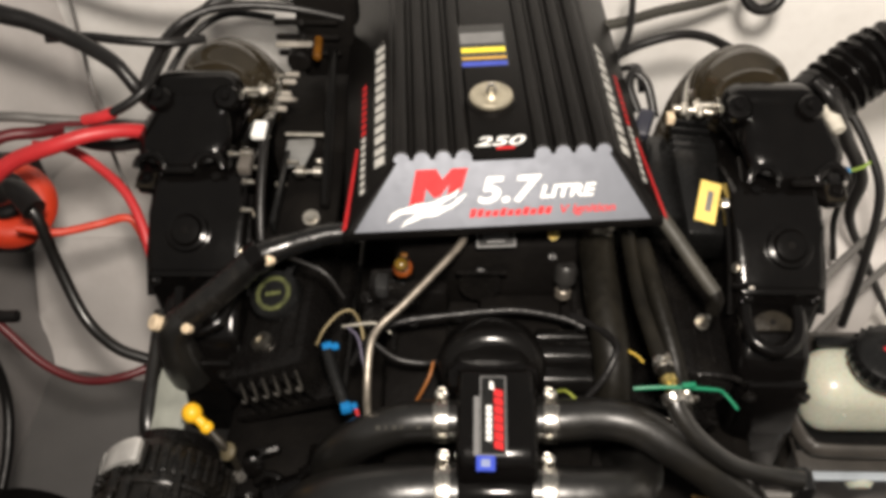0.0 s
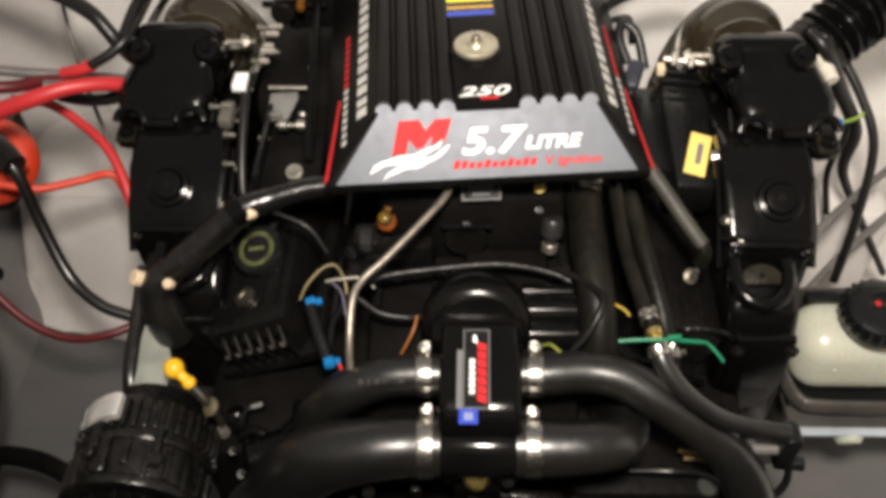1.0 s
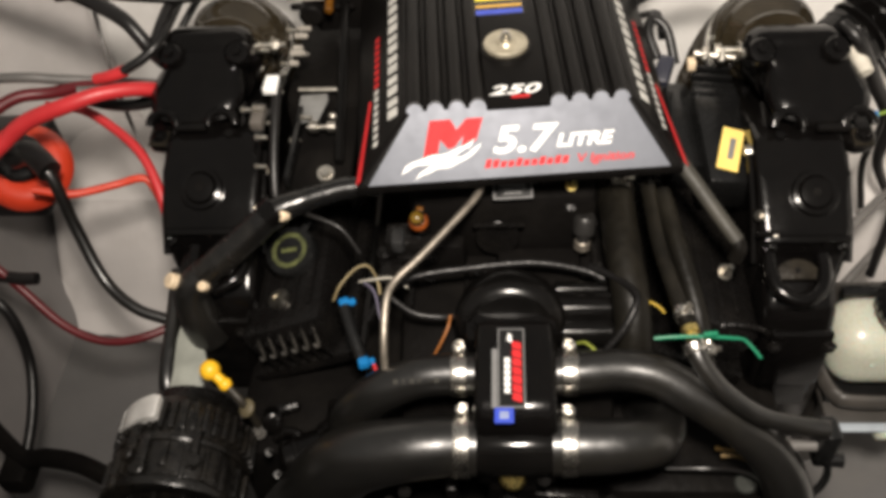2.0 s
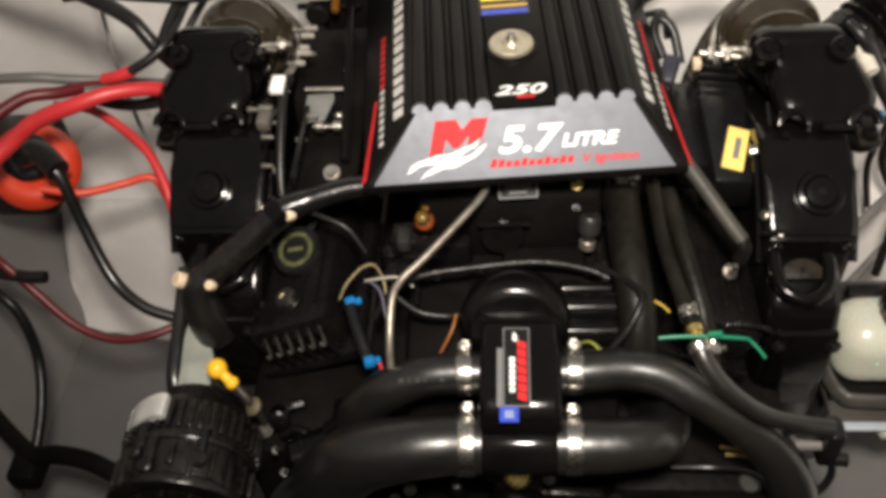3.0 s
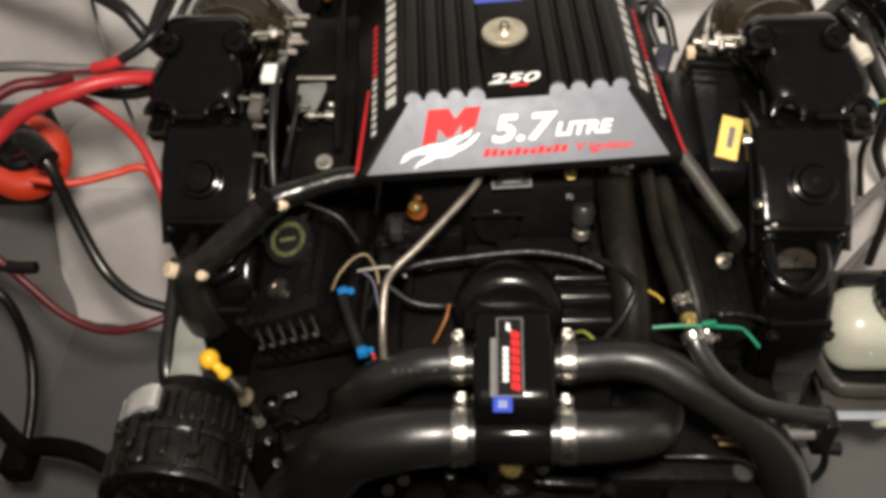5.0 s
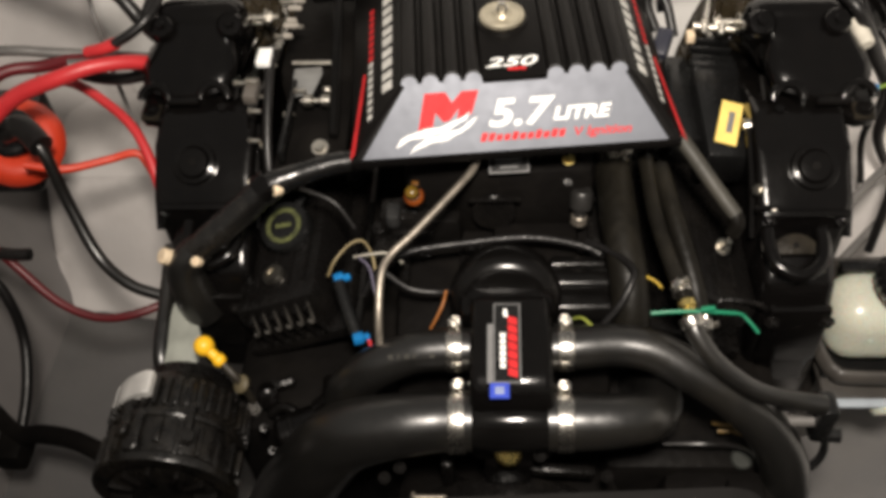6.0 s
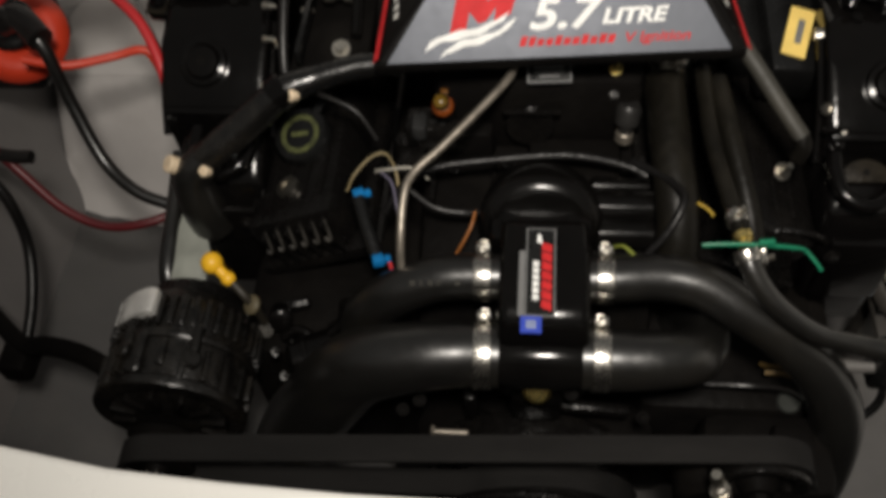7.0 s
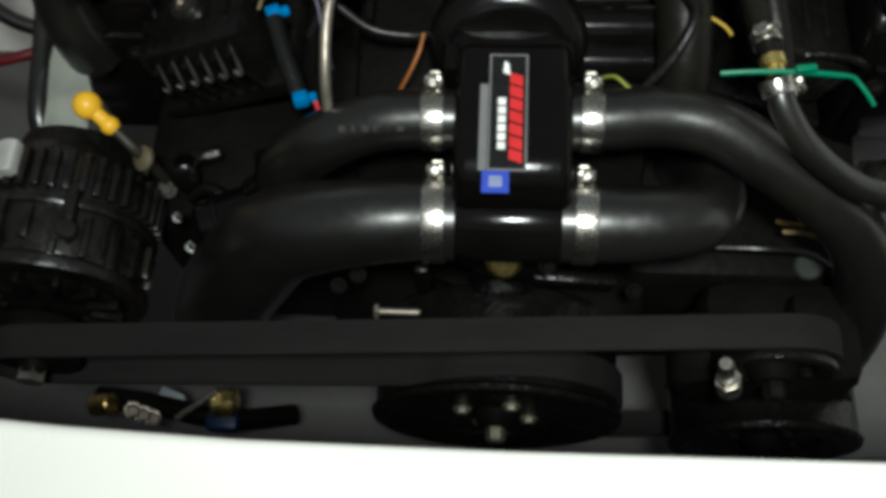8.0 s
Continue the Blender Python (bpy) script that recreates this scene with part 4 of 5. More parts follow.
def pulley(name, label, at, r, depth, dished=0.6):
    p = thing(name, label, "pulley", "drive pulleys", at=at)
    o = Vector(at)
    part("rim", lathe([(0, 0.010), (r * dished, 0.010), (r * dished, depth * 0.1), (r * 0.90, 0), (r * 0.98, 0.002), (r, 0.006), (r * 0.965, 0.010), (r * 0.965, depth - 0.006), (r, depth - 0.003), (r * 0.98, depth), (0, depth)], o, (0, 1, 0), 56), CAST, p)
    part("hub", lathe([(0, -0.004), (0.014, -0.004), (0.018, 0.002), (0.022, 0.010), (0, depth * 0.56)], o, (0, 1, 0), 28), SHADOWY, p)
    for i in range(4):
        t = radians(-24) + math.pi / 2 * i
        part("bolt", hexbolt(o + Vector((0.033 * math.cos(t), 0.010, 0.033 * math.sin(t))), (0, -1, 0), 0.0058, 0.005), PULLEYBOLT if r > 0.1 else SHADOWY, p)
    part("centre_nut", lathe([(0, 0), (0.009, 0), (0.009, 0.010), (0.006, 0.013), (0, 0.013)], o + Vector((0, -0.004, 0)), (0, -1, 0), 6), PULLEYBOLT if r > 0.1 else SHADOWY, p)
    return p


pulley("water_pump_pulley", "black dished water pump pulley with four zinc bolts", (-0.007, 0.2475, 0.433), 0.113, 0.092, 0.72)
pulley("idler_pulley", "small black idler pulley carrying the flat belt", (0.205, 0.262, 0.558), 0.048, 0.036, 0.7)
pulley("steering_pump_pulley", "large black power steering pump pulley", (0.237, 0.240, 0.405), 0.085, 0.062)
pump = thing("steering_pump", "black power steering pump behind its pulley", "pump", at=(0.24, 0.32, 0.42))
part("pump_body", merge(rod((0.228, 0.270, 0.39), (0.228, 0.36, 0.39), 0.060, 0.01, 32), rbox((0.225, 0.31, 0.47), (0.13, 0.09, 0.14), 0.02), rod((0.172, 0.262, 0.52), (0.172, 0.30, 0.52), 0.04, 0.008, 28)), SHADOWY, pump)
part("arm", merge(rbox((0.19, 0.30, 0.54), (0.11, 0.03, 0.05), 0.01), rbox((0.245, 0.31, 0.50), (0.04, 0.05, 0.12), 0.01)), SHADOWY, pump)


def belt():
    """One flat ribbed belt round the alternator, the idler, the steering pump and the back of the water pump pulley."""
    w = 0.013
    line = []
    for cx, cz, r, a0, a1 in ((-0.372, 0.572, 0.034, 265, 92), (0.205, 0.558, 0.0495, 88, 2), (0.237, 0.405, 0.0835, 2, -95), (-0.007, 0.433, 0.1115, -78, 130)):
        n = 14
        line += [(cx + r * math.cos(radians(a0 + (a1 - a0) * i / n)), cz + r * math.sin(radians(a0 + (a1 - a0) * i / n))) for i in range(n + 1)]
    bm = bmesh.new()
    rows = []
    n = len(line)
    for i, (x, z) in enumerate(line):
        a, b = Vector(line[i - 1]), Vector(line[(i + 1) % n])
        t = (b - a).normalized()
        y0 = 0.2695 + 0.0465 * (x + 0.083)
        nx, nz = -t.y * 0.0024, t.x * 0.0024
        rows.append([bm.verts.new(q) for q in ((x + nx, y0 - w, z + nz), (x + nx, y0 + w, z + nz), (x - nx, y0 + w, z - nz), (x - nx, y0 - w, z - nz))])
    for i in range(n):
        p, q = rows[i], rows[(i + 1) % n]
        for k in range(4):
            bm.faces.new((p[k], p[(k + 1) % 4], q[(k + 1) % 4], q[k]))
    b = thing("drive_belt", "worn flat black rubber drive belt", "belt", at=(-0.08, 0.272, 0.6))
    part("belt_band", bm, BELT, b)
    for k in range(5):
        y = -0.0104 + 0.0052 * k
        part("belt_rib", tube([(-0.36, 0.2695 + 0.0465 * (-0.36 + 0.083) + y, 0.6025), (-0.08, 0.2696 + y, 0.6030), (0.20, 0.2695 + 0.0465 * 0.283 + y, 0.6045)], 0.0016, 6), BELT, b)


belt()

fit = thing("pipe_fitting", "bright zinc hose fitting standing on the pump", "fitting", at=(0.166, 0.252, 0.57))
part("barb", lathe([(0, 0), (0.008, 0), (0.008, 0.010), (0.005, 0.012), (0.0066, 0.018), (0.005, 0.020), (0.0066, 0.026), (0.0045, 0.034), (0, 0.034)], (0.164, 0.252, 0.585), (-0.26, 0.05, 0.96), 20), ZINC, fit)
part("hex_nut", lathe([(0, -0.02), (0.010, -0.02), (0.010, 0.0), (0, 0.0)], (0.164, 0.252, 0.585), (-0.26, 0.05, 0.96), 6), ZINC, fit)
part("elbow", tube([(0.169, 0.251, 0.567), (0.172, 0.252, 0.55), (0.178, 0.262, 0.52)], 0.010), SHADOWY, fit)


# ---- overflow bottle on its bracket ----
def bottle():
    b = thing("overflow_bottle", "milky plastic fluid bottle with a black screw cap", "bottle", at=(0.48, 0.592, 0.44))
    part("bottle_body", rbox((0.487, 0.590, 0.494), (0.178, 0.100, 0.104), 0.036, seg=6, taper=(0.95, 0.88)), BOTTLE, b)
    part("neck", rod((0.486, 0.578, 0.54), (0.486, 0.578, 0.570), 0.032), BOTTLE, b)
    cap = part("cap", lathe([(0, 0), (0.043, 0), (0.045, 0.003), (0.045, 0.018), (0.042, 0.026), (0.034, 0.030), (0.018, 0.031), (0.016, 0.027), (0, 0.027)], (0.486, 0.578, 0.562), (0, -0.05, 1), 40), CAPPLASTIC, b, "black ribbed screw cap")
    for i in range(24):
        t = 2 * math.pi * i / 24
        part("grip", rbox((0.486 + 0.045 * math.cos(t), 0.578 + 0.045 * math.sin(t), 0.575), (0.004, 0.004, 0.018), 0.001), CAPPLASTIC, cap)
    part("cap_bar", rbox((0.486, 0.578, 0.586), (0.056, 0.010, 0.010), 0.003), CAPPLASTIC, cap)
    part("red_mark", lathe([(0, 0), (0.0035, 0), (0.0035, 0.001), (0, 0.001)], (0.480, 0.580, 0.5905)), REDINK, cap)
    part("tab", rbox((0.440, 0.616, 0.560), (0.06, 0.016, 0.006), 0.002), CAPPLASTIC, b)
    k = thing("bottle_bracket", "grey-brown painted metal bracket holding the bottle", "bracket", at=(0.48, 0.58, 0.42))
    part("side_strap", tube([(0.396, 0.616, 0.482), (0.395, 0.592, 0.462), (0.399, 0.560, 0.452), (0.410, 0.532, 0.450), (0.438, 0.522, 0.450), (0.58, 0.520, 0.450)], 0.010, 12, flat=0.45), BRACKET, k)
    part("back_plate", rbox((0.480, 0.648, 0.47), (0.18, 0.006, 0.13), 0.002), BRACKET, k)
    part("base", rbox((0.485, 0.590, 0.432), (0.17, 0.11, 0.010), 0.003), CAPPLASTIC, k)
    part("bolt", hexbolt((0.399, 0.600, 0.468), (-0.2, -0.4, 0.9), 0.006, 0.006), ZINC, k, "bright zinc bolt")
    part("tray_edge", rbox((0.49, 0.498, 0.428), (0.18, 0.012, 0.006), 0.002), TRAY, k, "pale blue-grey edge strip")
    part("lower_plate", rbox((0.485, 0.575, 0.418), (0.17, 0.135, 0.012), 0.003), BRACKET, k)
    part("moulded_dot", acorn((0.444, 0.545, 0.500), (0, -1, 0.1), 0.003), BOTTLE, b)
    part("grommet", lathe([(0, 0), (0.016, 0), (0.018, 0.004), (0.014, 0.010), (0, 0.011)], (0.475, 0.500, 0.415), (0, -0.7, -0.3), 20), BOTTLE, k, "pale plastic grommet")
    part("leg", rbox((0.44, 0.60, 0.29), (0.03, 0.03, 0.26), 0.005), BRACKET, k)


bottle()

# fittings beside the bracket, where the small hose ends
col = thing("pipe_manifold", "black plastic pipe block with pale ribbed ends", "fitting", at=(0.31, 0.37, 0.62))
for i, z in enumerate((0.628, 0.610)):
    part("pipe", rod((0.262, 0.378 - 0.008 * i, z), (0.312, 0.378 - 0.008 * i, z + 0.002), 0.0065), GREYCABLE, col)
part("end_block", rbox((0.320, 0.374, 0.612), (0.020, 0.030, 0.062), 0.006), CAPPLASTIC, col)
part("end_nub", rod((0.326, 0.366, 0.590), (0.343, 0.364, 0.590), 0.008), CAPPLASTIC, col)
part("drop_tube", tube([(0.324, 0.366, 0.60), (0.329, 0.358, 0.57), (0.320, 0.350, 0.55), (0.300, 0.345, 0.54)], 0.0045), CAPPLASTIC, col)


# ---- small hoses and clips over the starboard head ----
hose("small_coolant_hose", "thin grey-black rubber hose joined by clamps", [(0.154, 0.634, 0.735), (0.154, 0.591, 0.734), (0.156, 0.550, 0.732), (0.161, 0.512, 0.730), (0.167, 0.476, 0.728), (0.1745, 0.438, 0.727)], 0.0082, DULLHOSE, seg=18,
     clamps=[((0.1715, 0.452, 0.728), (0.12, -0.8, 0), 0.0088, (-0.5, 0, 0.9))])
hose("small_coolant_hose", "thin black rubber hose running down to the pipe block", [(0.1775, 0.421, 0.722), (0.184, 0.405, 0.712), (0.205, 0.386, 0.692), (0.242, 0.372, 0.668), (0.284, 0.370, 0.652), (0.314, 0.368, 0.646)], 0.0098, RUBBER, seg=18,
     clamps=[((0.178, 0.419, 0.720), (0.2, -0.5, -0.3), 0.0102, (1, 0.2, 0.3))])
tee = thing("brass_joiner", "brass hose joiner between two clamps", "fitting", at=(0.171, 0.437, 0.728))
part("joiner_body", lathe([(0, 0), (0.0065, 0), (0.0065, 0.006), (0.009, 0.007), (0.009, 0.014), (0.0065, 0.015), (0.0065, 0.022), (0, 0.022)], (0.1725, 0.444, 0.728), (0.18, -0.9, -0.12), 18), BRASS, tee)
tie = thing("cable_tie", "green nylon cable tie with a bent tail", "cable tie", at=(0.172, 0.428, 0.745))
part("strap", tube([(0.136, 0.416, 0.738), (0.152, 0.416, 0.740), (0.172, 0.416, 0.741), (0.195, 0.416, 0.740), (0.218, 0.417, 0.736)], 0.0018, 8, flat=0.5), GREEN, tie)
part("tail", tube([(0.214, 0.417, 0.736), (0.222, 0.417, 0.735), (0.227, 0.415, 0.732), (0.234, 0.409, 0.727), (0.240, 0.404, 0.721)], 0.0015, 8, flat=0.5), GREEN, tie)
part("tie_head", rbox((0.190, 0.417, 0.743), (0.014, 0.005, 0.005), 0.0012, (0, 0, 6)), GREEN, tie)

bar = thing("grey_hose", "stiff dull grey hose slanting beside the cover", "hose", at=(0.21, 0.57, 0.77))
part("hose_wall", tube([(0.172, 0.625, 0.795), (0.195, 0.592, 0.778), (0.222, 0.558, 0.754), (0.237, 0.540, 0.741)], 0.0080, 18), GREYHOSE, bar)
part("end", tube([(0.236, 0.542, 0.741), (0.239, 0.535, 0.734), (0.236, 0.532, 0.720)], 0.0084, 18), DUSTY, bar)
bolt = thing("head_bolt", "bright zinc stud with a nut on the valve cover", "bolt", at=(0.236, 0.560, 0.66))
part("nut", merge(hexbolt((0.244, 0.573, 0.650), (0.3, -0.5, 0.8), 0.0065, 0.009), rod((0.244, 0.573, 0.652), (0.248, 0.566, 0.668), 0.004)), ZINC, bolt)
hose("vent_hose", "broad matt black vent hose along the starboard head", [(0.118, 0.66, 0.715), (0.122, 0.56, 0.705), (0.128, 0.49, 0.68), (0.13, 0.45, 0.63)], 0.021, DULLHOSE, clamps=[((0.119, 0.645, 0.714), (0.05, -1, -0.1), 0.0212, (0, 0.2, 1))])
hose("vent_hose", "matt black hose along the starboard head", [(0.172, 0.64, 0.715), (0.185, 0.56, 0.70), (0.200, 0.49, 0.67), (0.21, 0.45, 0.62)], 0.011, DULLHOSE, clamps=[((0.206, 0.468, 0.645), (0.15, -0.6, -0.6), 0.0112, (0, 0.2, 1))])
hose("steel_fuel_pipe", "thin black pipe over the starboard head", [(0.215, 0.505, 0.628), (0.24, 0.508, 0.635), (0.275, 0.506, 0.63), (0.30, 0.51, 0.60)], 0.004, CAST, seg=10)


# ---- port hose, steel tube, wiring over the intake ----
h = hose("breather_hose", "shiny black plastic sleeve hose from the cover to the manifold", [(-0.150, 0.612, 0.762), (-0.190, 0.607, 0.762), (-0.232, 0.596, 0.757), (-0.268, 0.583, 0.750), (-0.300, 0.568, 0.728), (-0.335, 0.550, 0.705), (-0.362, 0.540, 0.688)],
         [0.0125, 0.0125, 0.013, 0.0165, 0.0175, 0.0175, 0.0165], SLEEVE)
part("joint_collar", rod((-0.262, 0.588, 0.754), (-0.276, 0.581, 0.745), 0.0195), ENAMEL, h)
part("tie_end", rod((-0.252, 0.578, 0.752), (-0.258, 0.571, 0.757), 0.0065), CREAM, h, "pale cut end")
elb = thing("hose_elbow", "black rubber elbow with cream plastic caps", "hose", at=(-0.36, 0.53, 0.66))
part("elbow_wall", tube([(-0.352, 0.545, 0.694), (-0.372, 0.534, 0.672), (-0.372, 0.526, 0.64), (-0.365, 0.522, 0.60)], [0.018, 0.021, 0.023, 0.025], 24), RUBBER, elb)
part("cream_cap", rod((-0.384, 0.538, 0.682), (-0.394, 0.533, 0.694), 0.0095), CREAM, elb, "cream plastic cap")
part("cream_cap", rod((-0.350, 0.528, 0.688), (-0.353, 0.522, 0.696), 0.006), CREAM, elb, "cream plastic cap")
hose("drain_hose", "straight black drain hose beside the hull", [(-0.415, 0.600, 0.63), (-0.412, 0.53, 0.61), (-0.408, 0.465, 0.595), (-0.402, 0.44, 0.57)], 0.0095, RUBBER, seg=16)

pl = thing("mount_plate", "pale grey-green painted plate beside the drain hose", "bracket", at=(-0.39, 0.48, 0.60))
part("plate", prism([(-0.018, -0.045), (0.012, -0.052), (0.030, -0.014), (0.022, 0.010), (0.018, 0.044), (-0.006, 0.052), (-0.016, 0.010)], 0.005, pose(-0.388, 0.482, 0.598, 12, 0, 8), 0.0015), material("pale_green_grey_paint", (0.24, 0.25, 0.22), 0.5, scale=30, vary=0.25, bump=0.2), pl)
part("tab", rbox((-0.378, 0.520, 0.606), (0.018, 0.016, 0.006), 0.002), bpy.data.materials["pale_green_grey_paint"], pl)
tubeo = hose("steel_tube", "bare dull steel tube bent down from under the cover", [(-0.030, 0.635, 0.768), (-0.034, 0.606, 0.768), (-0.040, 0.588, 0.766), (-0.060, 0.562, 0.760), (-0.100, 0.518, 0.746), (-0.125, 0.493, 0.738), (-0.134, 0.470, 0.731), (-0.136, 0.430, 0.705), (-0.136, 0.405, 0.66)], 0.0041, TUBESTEEL, seg=14)
hose("wiring_loom", "black taped wiring loom arched over the intake", [(-0.165, 0.505, 0.655), (-0.145, 0.520, 0.68), (-0.112, 0.530, 0.698), (-0.056, 0.540, 0.700), (0.020, 0.548, 0.700), (0.077, 0.543, 0.692), (0.100, 0.533, 0.688)], 0.0042, LOOMTAPE, seg=12)
hose("wiring_loom", "taped cable looped over the vent hose", [(0.086, 0.546, 0.695), (0.114, 0.515, 0.708), (0.128, 0.487, 0.718), (0.124, 0.469, 0.715), (0.112, 0.453, 0.7), (0.095, 0.442, 0.68)], 0.0040, LOOMTAPE, seg=12)
hose("wiring_loom", "thin black wire dropping beside the thermostat housing", [(-0.135, 0.50, 0.70), (-0.11, 0.49, 0.685), (-0.08, 0.488, 0.68), (-0.06, 0.495, 0.675)], 0.0035, CABLE, seg=10)
for pts, mat, lab in (([(-0.205, 0.520, 0.67), (-0.196, 0.530, 0.685), (-0.180, 0.548, 0.692), (-0.165, 0.552, 0.692), (-0.153, 0.532, 0.688), (-0.150, 0.515, 0.67)], material("tan_wire", (0.22, 0.175, 0.09), 0.5), "tan sense wire in a loop"),
                      ([(-0.175, 0.535, 0.685), (-0.160, 0.532, 0.692), (-0.136, 0.534, 0.692), (-0.12, 0.53, 0.68)], material("pale_wire", (0.36, 0.34, 0.29), 0.5), "pale grey wire on the intake"),
                      ([(-0.168, 0.530, 0.69), (-0.155, 0.515, 0.69), (-0.148, 0.49, 0.68), (-0.142, 0.47, 0.66)], material("violet_grey_wire", (0.10, 0.09, 0.13), 0.5), "violet-grey wire on the intake"),
                      ([(-0.090, 0.450, 0.655), (-0.080, 0.458, 0.672), (-0.072, 0.470, 0.684), (-0.069, 0.484, 0.688)], material("orange_wire", (0.28, 0.10, 0.022), 0.5), "orange wire end beside the thermostat housing"),
                      ([(0.066, 0.452, 0.68), (0.074, 0.447, 0.688), (0.084, 0.437, 0.688)], material("yellow_green_wire", (0.20, 0.23, 0.035), 0.5), "yellow-green wire end beside a hose"),
                      ([(0.139, 0.499, 0.694), (0.147, 0.494, 0.695), (0.155, 0.489, 0.693), (0.160, 0.484, 0.690)], material("ochre_wire", (0.36, 0.24, 0.02), 0.5), "yellow wire end by the brass joiner")):
    hose("wire", lab, pts, 0.0014, mat, "loose wires", seg=8)
con = thing("wire_connector", "black wire sleeve with bright blue plugs at both ends", "connector", at=(-0.178, 0.48, 0.66))
part("sleeve", tube([(-0.192, 0.512, 0.672), (-0.182, 0.485, 0.664), (-0.168, 0.452, 0.652)], 0.0075, 14), CAPPLASTIC, con)
for p, q in (((-0.191, 0.513, 0.674), 25), ((-0.165, 0.445, 0.655), 15)):
    part("blue_plug", merge(rbox(p, (0.012, 0.011, 0.010), 0.002, (-15, 0, q)), rbox((p[0] + 0.009, p[1] + 0.002, p[2]), (0.007, 0.007, 0.007), 0.002, (-15, 0, q))), BLUE, con, "blue plastic plug")
part("red_wire", tube([(-0.156, 0.448, 0.655), (-0.152, 0.440, 0.65), (-0.150, 0.43, 0.64)], 0.002, 8), REDCABLE, con)

# sensors and small parts on the intake
sen = thing("temperature_sensor", "amber plastic sensor on a grey plug body", "sensor", at=(-0.115, 0.62, 0.69))
part("sensor_body", merge(rbox((-0.130, 0.612, 0.668), (0.045, 0.035, 0.03), 0.006), rod((-0.100, 0.634, 0.650), (-0.108, 0.592, 0.730), 0.009)), CAST, sen)
sax = Vector((-0.05, -0.45, 0.88)).normalized()
so = Vector((-0.107, 0.592, 0.722))
part("amber_cap", lathe([(0, 0), (0.0112, 0), (0.0116, 0.003), (0.0100, 0.006), (0.0085, 0.008), (0, 0.008)], so, sax, 24), material("orange_plastic_flange", (0.20, 0.045, 0.006), 0.4, scale=60, vary=0.3), sen, "orange plastic flange")
part("dome", lathe([(0, 0.008), (0.0082, 0.008), (0.0074, 0.014), (0.0080, 0.015), (0.0070, 0.020), (0.0035, 0.0225), (0, 0.023)], so, sax, 24), material("amber_dome", (0.10, 0.058, 0.006), 0.25, scale=60, vary=0.3), sen, "amber domed cap")
part("lug", turned(rbox((0, 0.013, 0.004), (0.008, 0.008, 0.005), 0.0015), Matrix.Translation(so) @ frame_to(sax)), AMBER, sen)
part("plug_shell", merge(rbox((-0.135, 0.600, 0.682), (0.016, 0.026, 0.02), 0.004), rbox((-0.118, 0.606, 0.676), (0.02, 0.008, 0.014), 0.002)), material("oily_grey_plastic", (0.02, 0.02, 0.02), 0.4, scale=60, vary=0.4), sen)
sen2 = thing("pressure_sender", "grey metal pressure sender with a plated thread", "sensor", at=(0.085, 0.61, 0.69))
part("sender_body", lathe([(0, 0), (0.008, 0), (0.008, 0.014), (0.013, 0.016), (0.013, 0.034), (0.010, 0.038), (0, 0.038)], (0.081, 0.598, 0.675), (0.06, 0.3, 1), 20), material("dull_grey_metal", (0.022, 0.021, 0.020), 0.4, metal=0.3), sen2)
part("thread", rod((0.080, 0.596, 0.668), (0.081, 0.599, 0.680), 0.0095), TUBESTEEL, sen2)
part("tip", rod((0.068, 0.634, 0.728), (0.068, 0.631, 0.734), 0.0055), CREAM, sen2, "cream tip")
sk = thing("intake_label", "small black label with a white border and grey lines", "label", at=(-0.004, 0.615, 0.755))
mm = pose(0.0, 0.612, 0.752, 28, 0, 3)
part("label_back", turned(rbox((0, 0, 0), (0.044, 0.022, 0.0015), 0), mm), GREYINK, sk, "", False)
part("label_film", turned(rbox((0, 0, 0.0006), (0.041, 0.019, 0.0012), 0), mm), BLACKINK, sk, "", False)
for i, w in enumerate((0.030, 0.030, 0.020)):
    part("text_bar", turned(rbox((0, 0.0045 - 0.0045 * i, 0.0014), (w, 0.0022, 0.0003), 0), mm), GREYINK, sk, "", False)
part("label_stay", rbox((0.0, 0.622, 0.735), (0.04, 0.008, 0.03), 0.002), CAST, sk)

dip = thing("dipstick", "yellow ball-ended oil dipstick in a dull tube", "dipstick", at=(-0.32, 0.425, 0.6))
dd = Vector((0.042, -0.030, -0.038))
o = Vector((-0.336, 0.438, 0.652))
part("handle", merge(lathe([(0, -0.0115)] + [(0.0115 * math.cos(t), 0.0115 * math.sin(t)) for t in [math.pi * k / 10 for k in range(-4, 5)]] + [(0, 0.0115)], o, (0, 0, 1), 24),
                     lathe([(0, -0.0078)] + [(0.0078 * math.cos(t), 0.0078 * math.sin(t)) for t in [math.pi * k / 10 for k in range(-4, 5)]] + [(0, 0.0078)], o + Vector((0.017, -0.012, -0.010)), (0, 0, 1), 20),
                     rod(o, o + Vector((0.017, -0.012, -0.010)), 0.006)), YELLOW, dip, "yellow plastic double ball")
part("guide_tube", tube([o + Vector((0.020, -0.014, -0.012)), o + Vector((0.036, -0.026, -0.026)), o + Vector((0.040, -0.024, -0.06)), o + Vector((0.040, -0.01, -0.16))], 0.0045, 12), material("brownish_tube", (0.022, 0.018, 0.012), 0.55), dip)
part("flange", lathe([(0, 0), (0.0105, 0), (0.0105, 0.003), (0.007, 0.006), (0, 0.006)], o + Vector((0.040, -0.028, -0.034)), (-0.5, -0.3, 0.8), 20), material("yellowed_plastic", (0.085, 0.07, 0.04), 0.5), dip)
cyl = thing("solenoid", "small grey-black solenoid with bright terminals", "solenoid", at=(-0.225, 0.42, 0.55))
part("can", rod((-0.262, 0.375, 0.56), (-0.205, 0.395, 0.565), 0.024, 0.006, 26), ENAMEL, cyl)
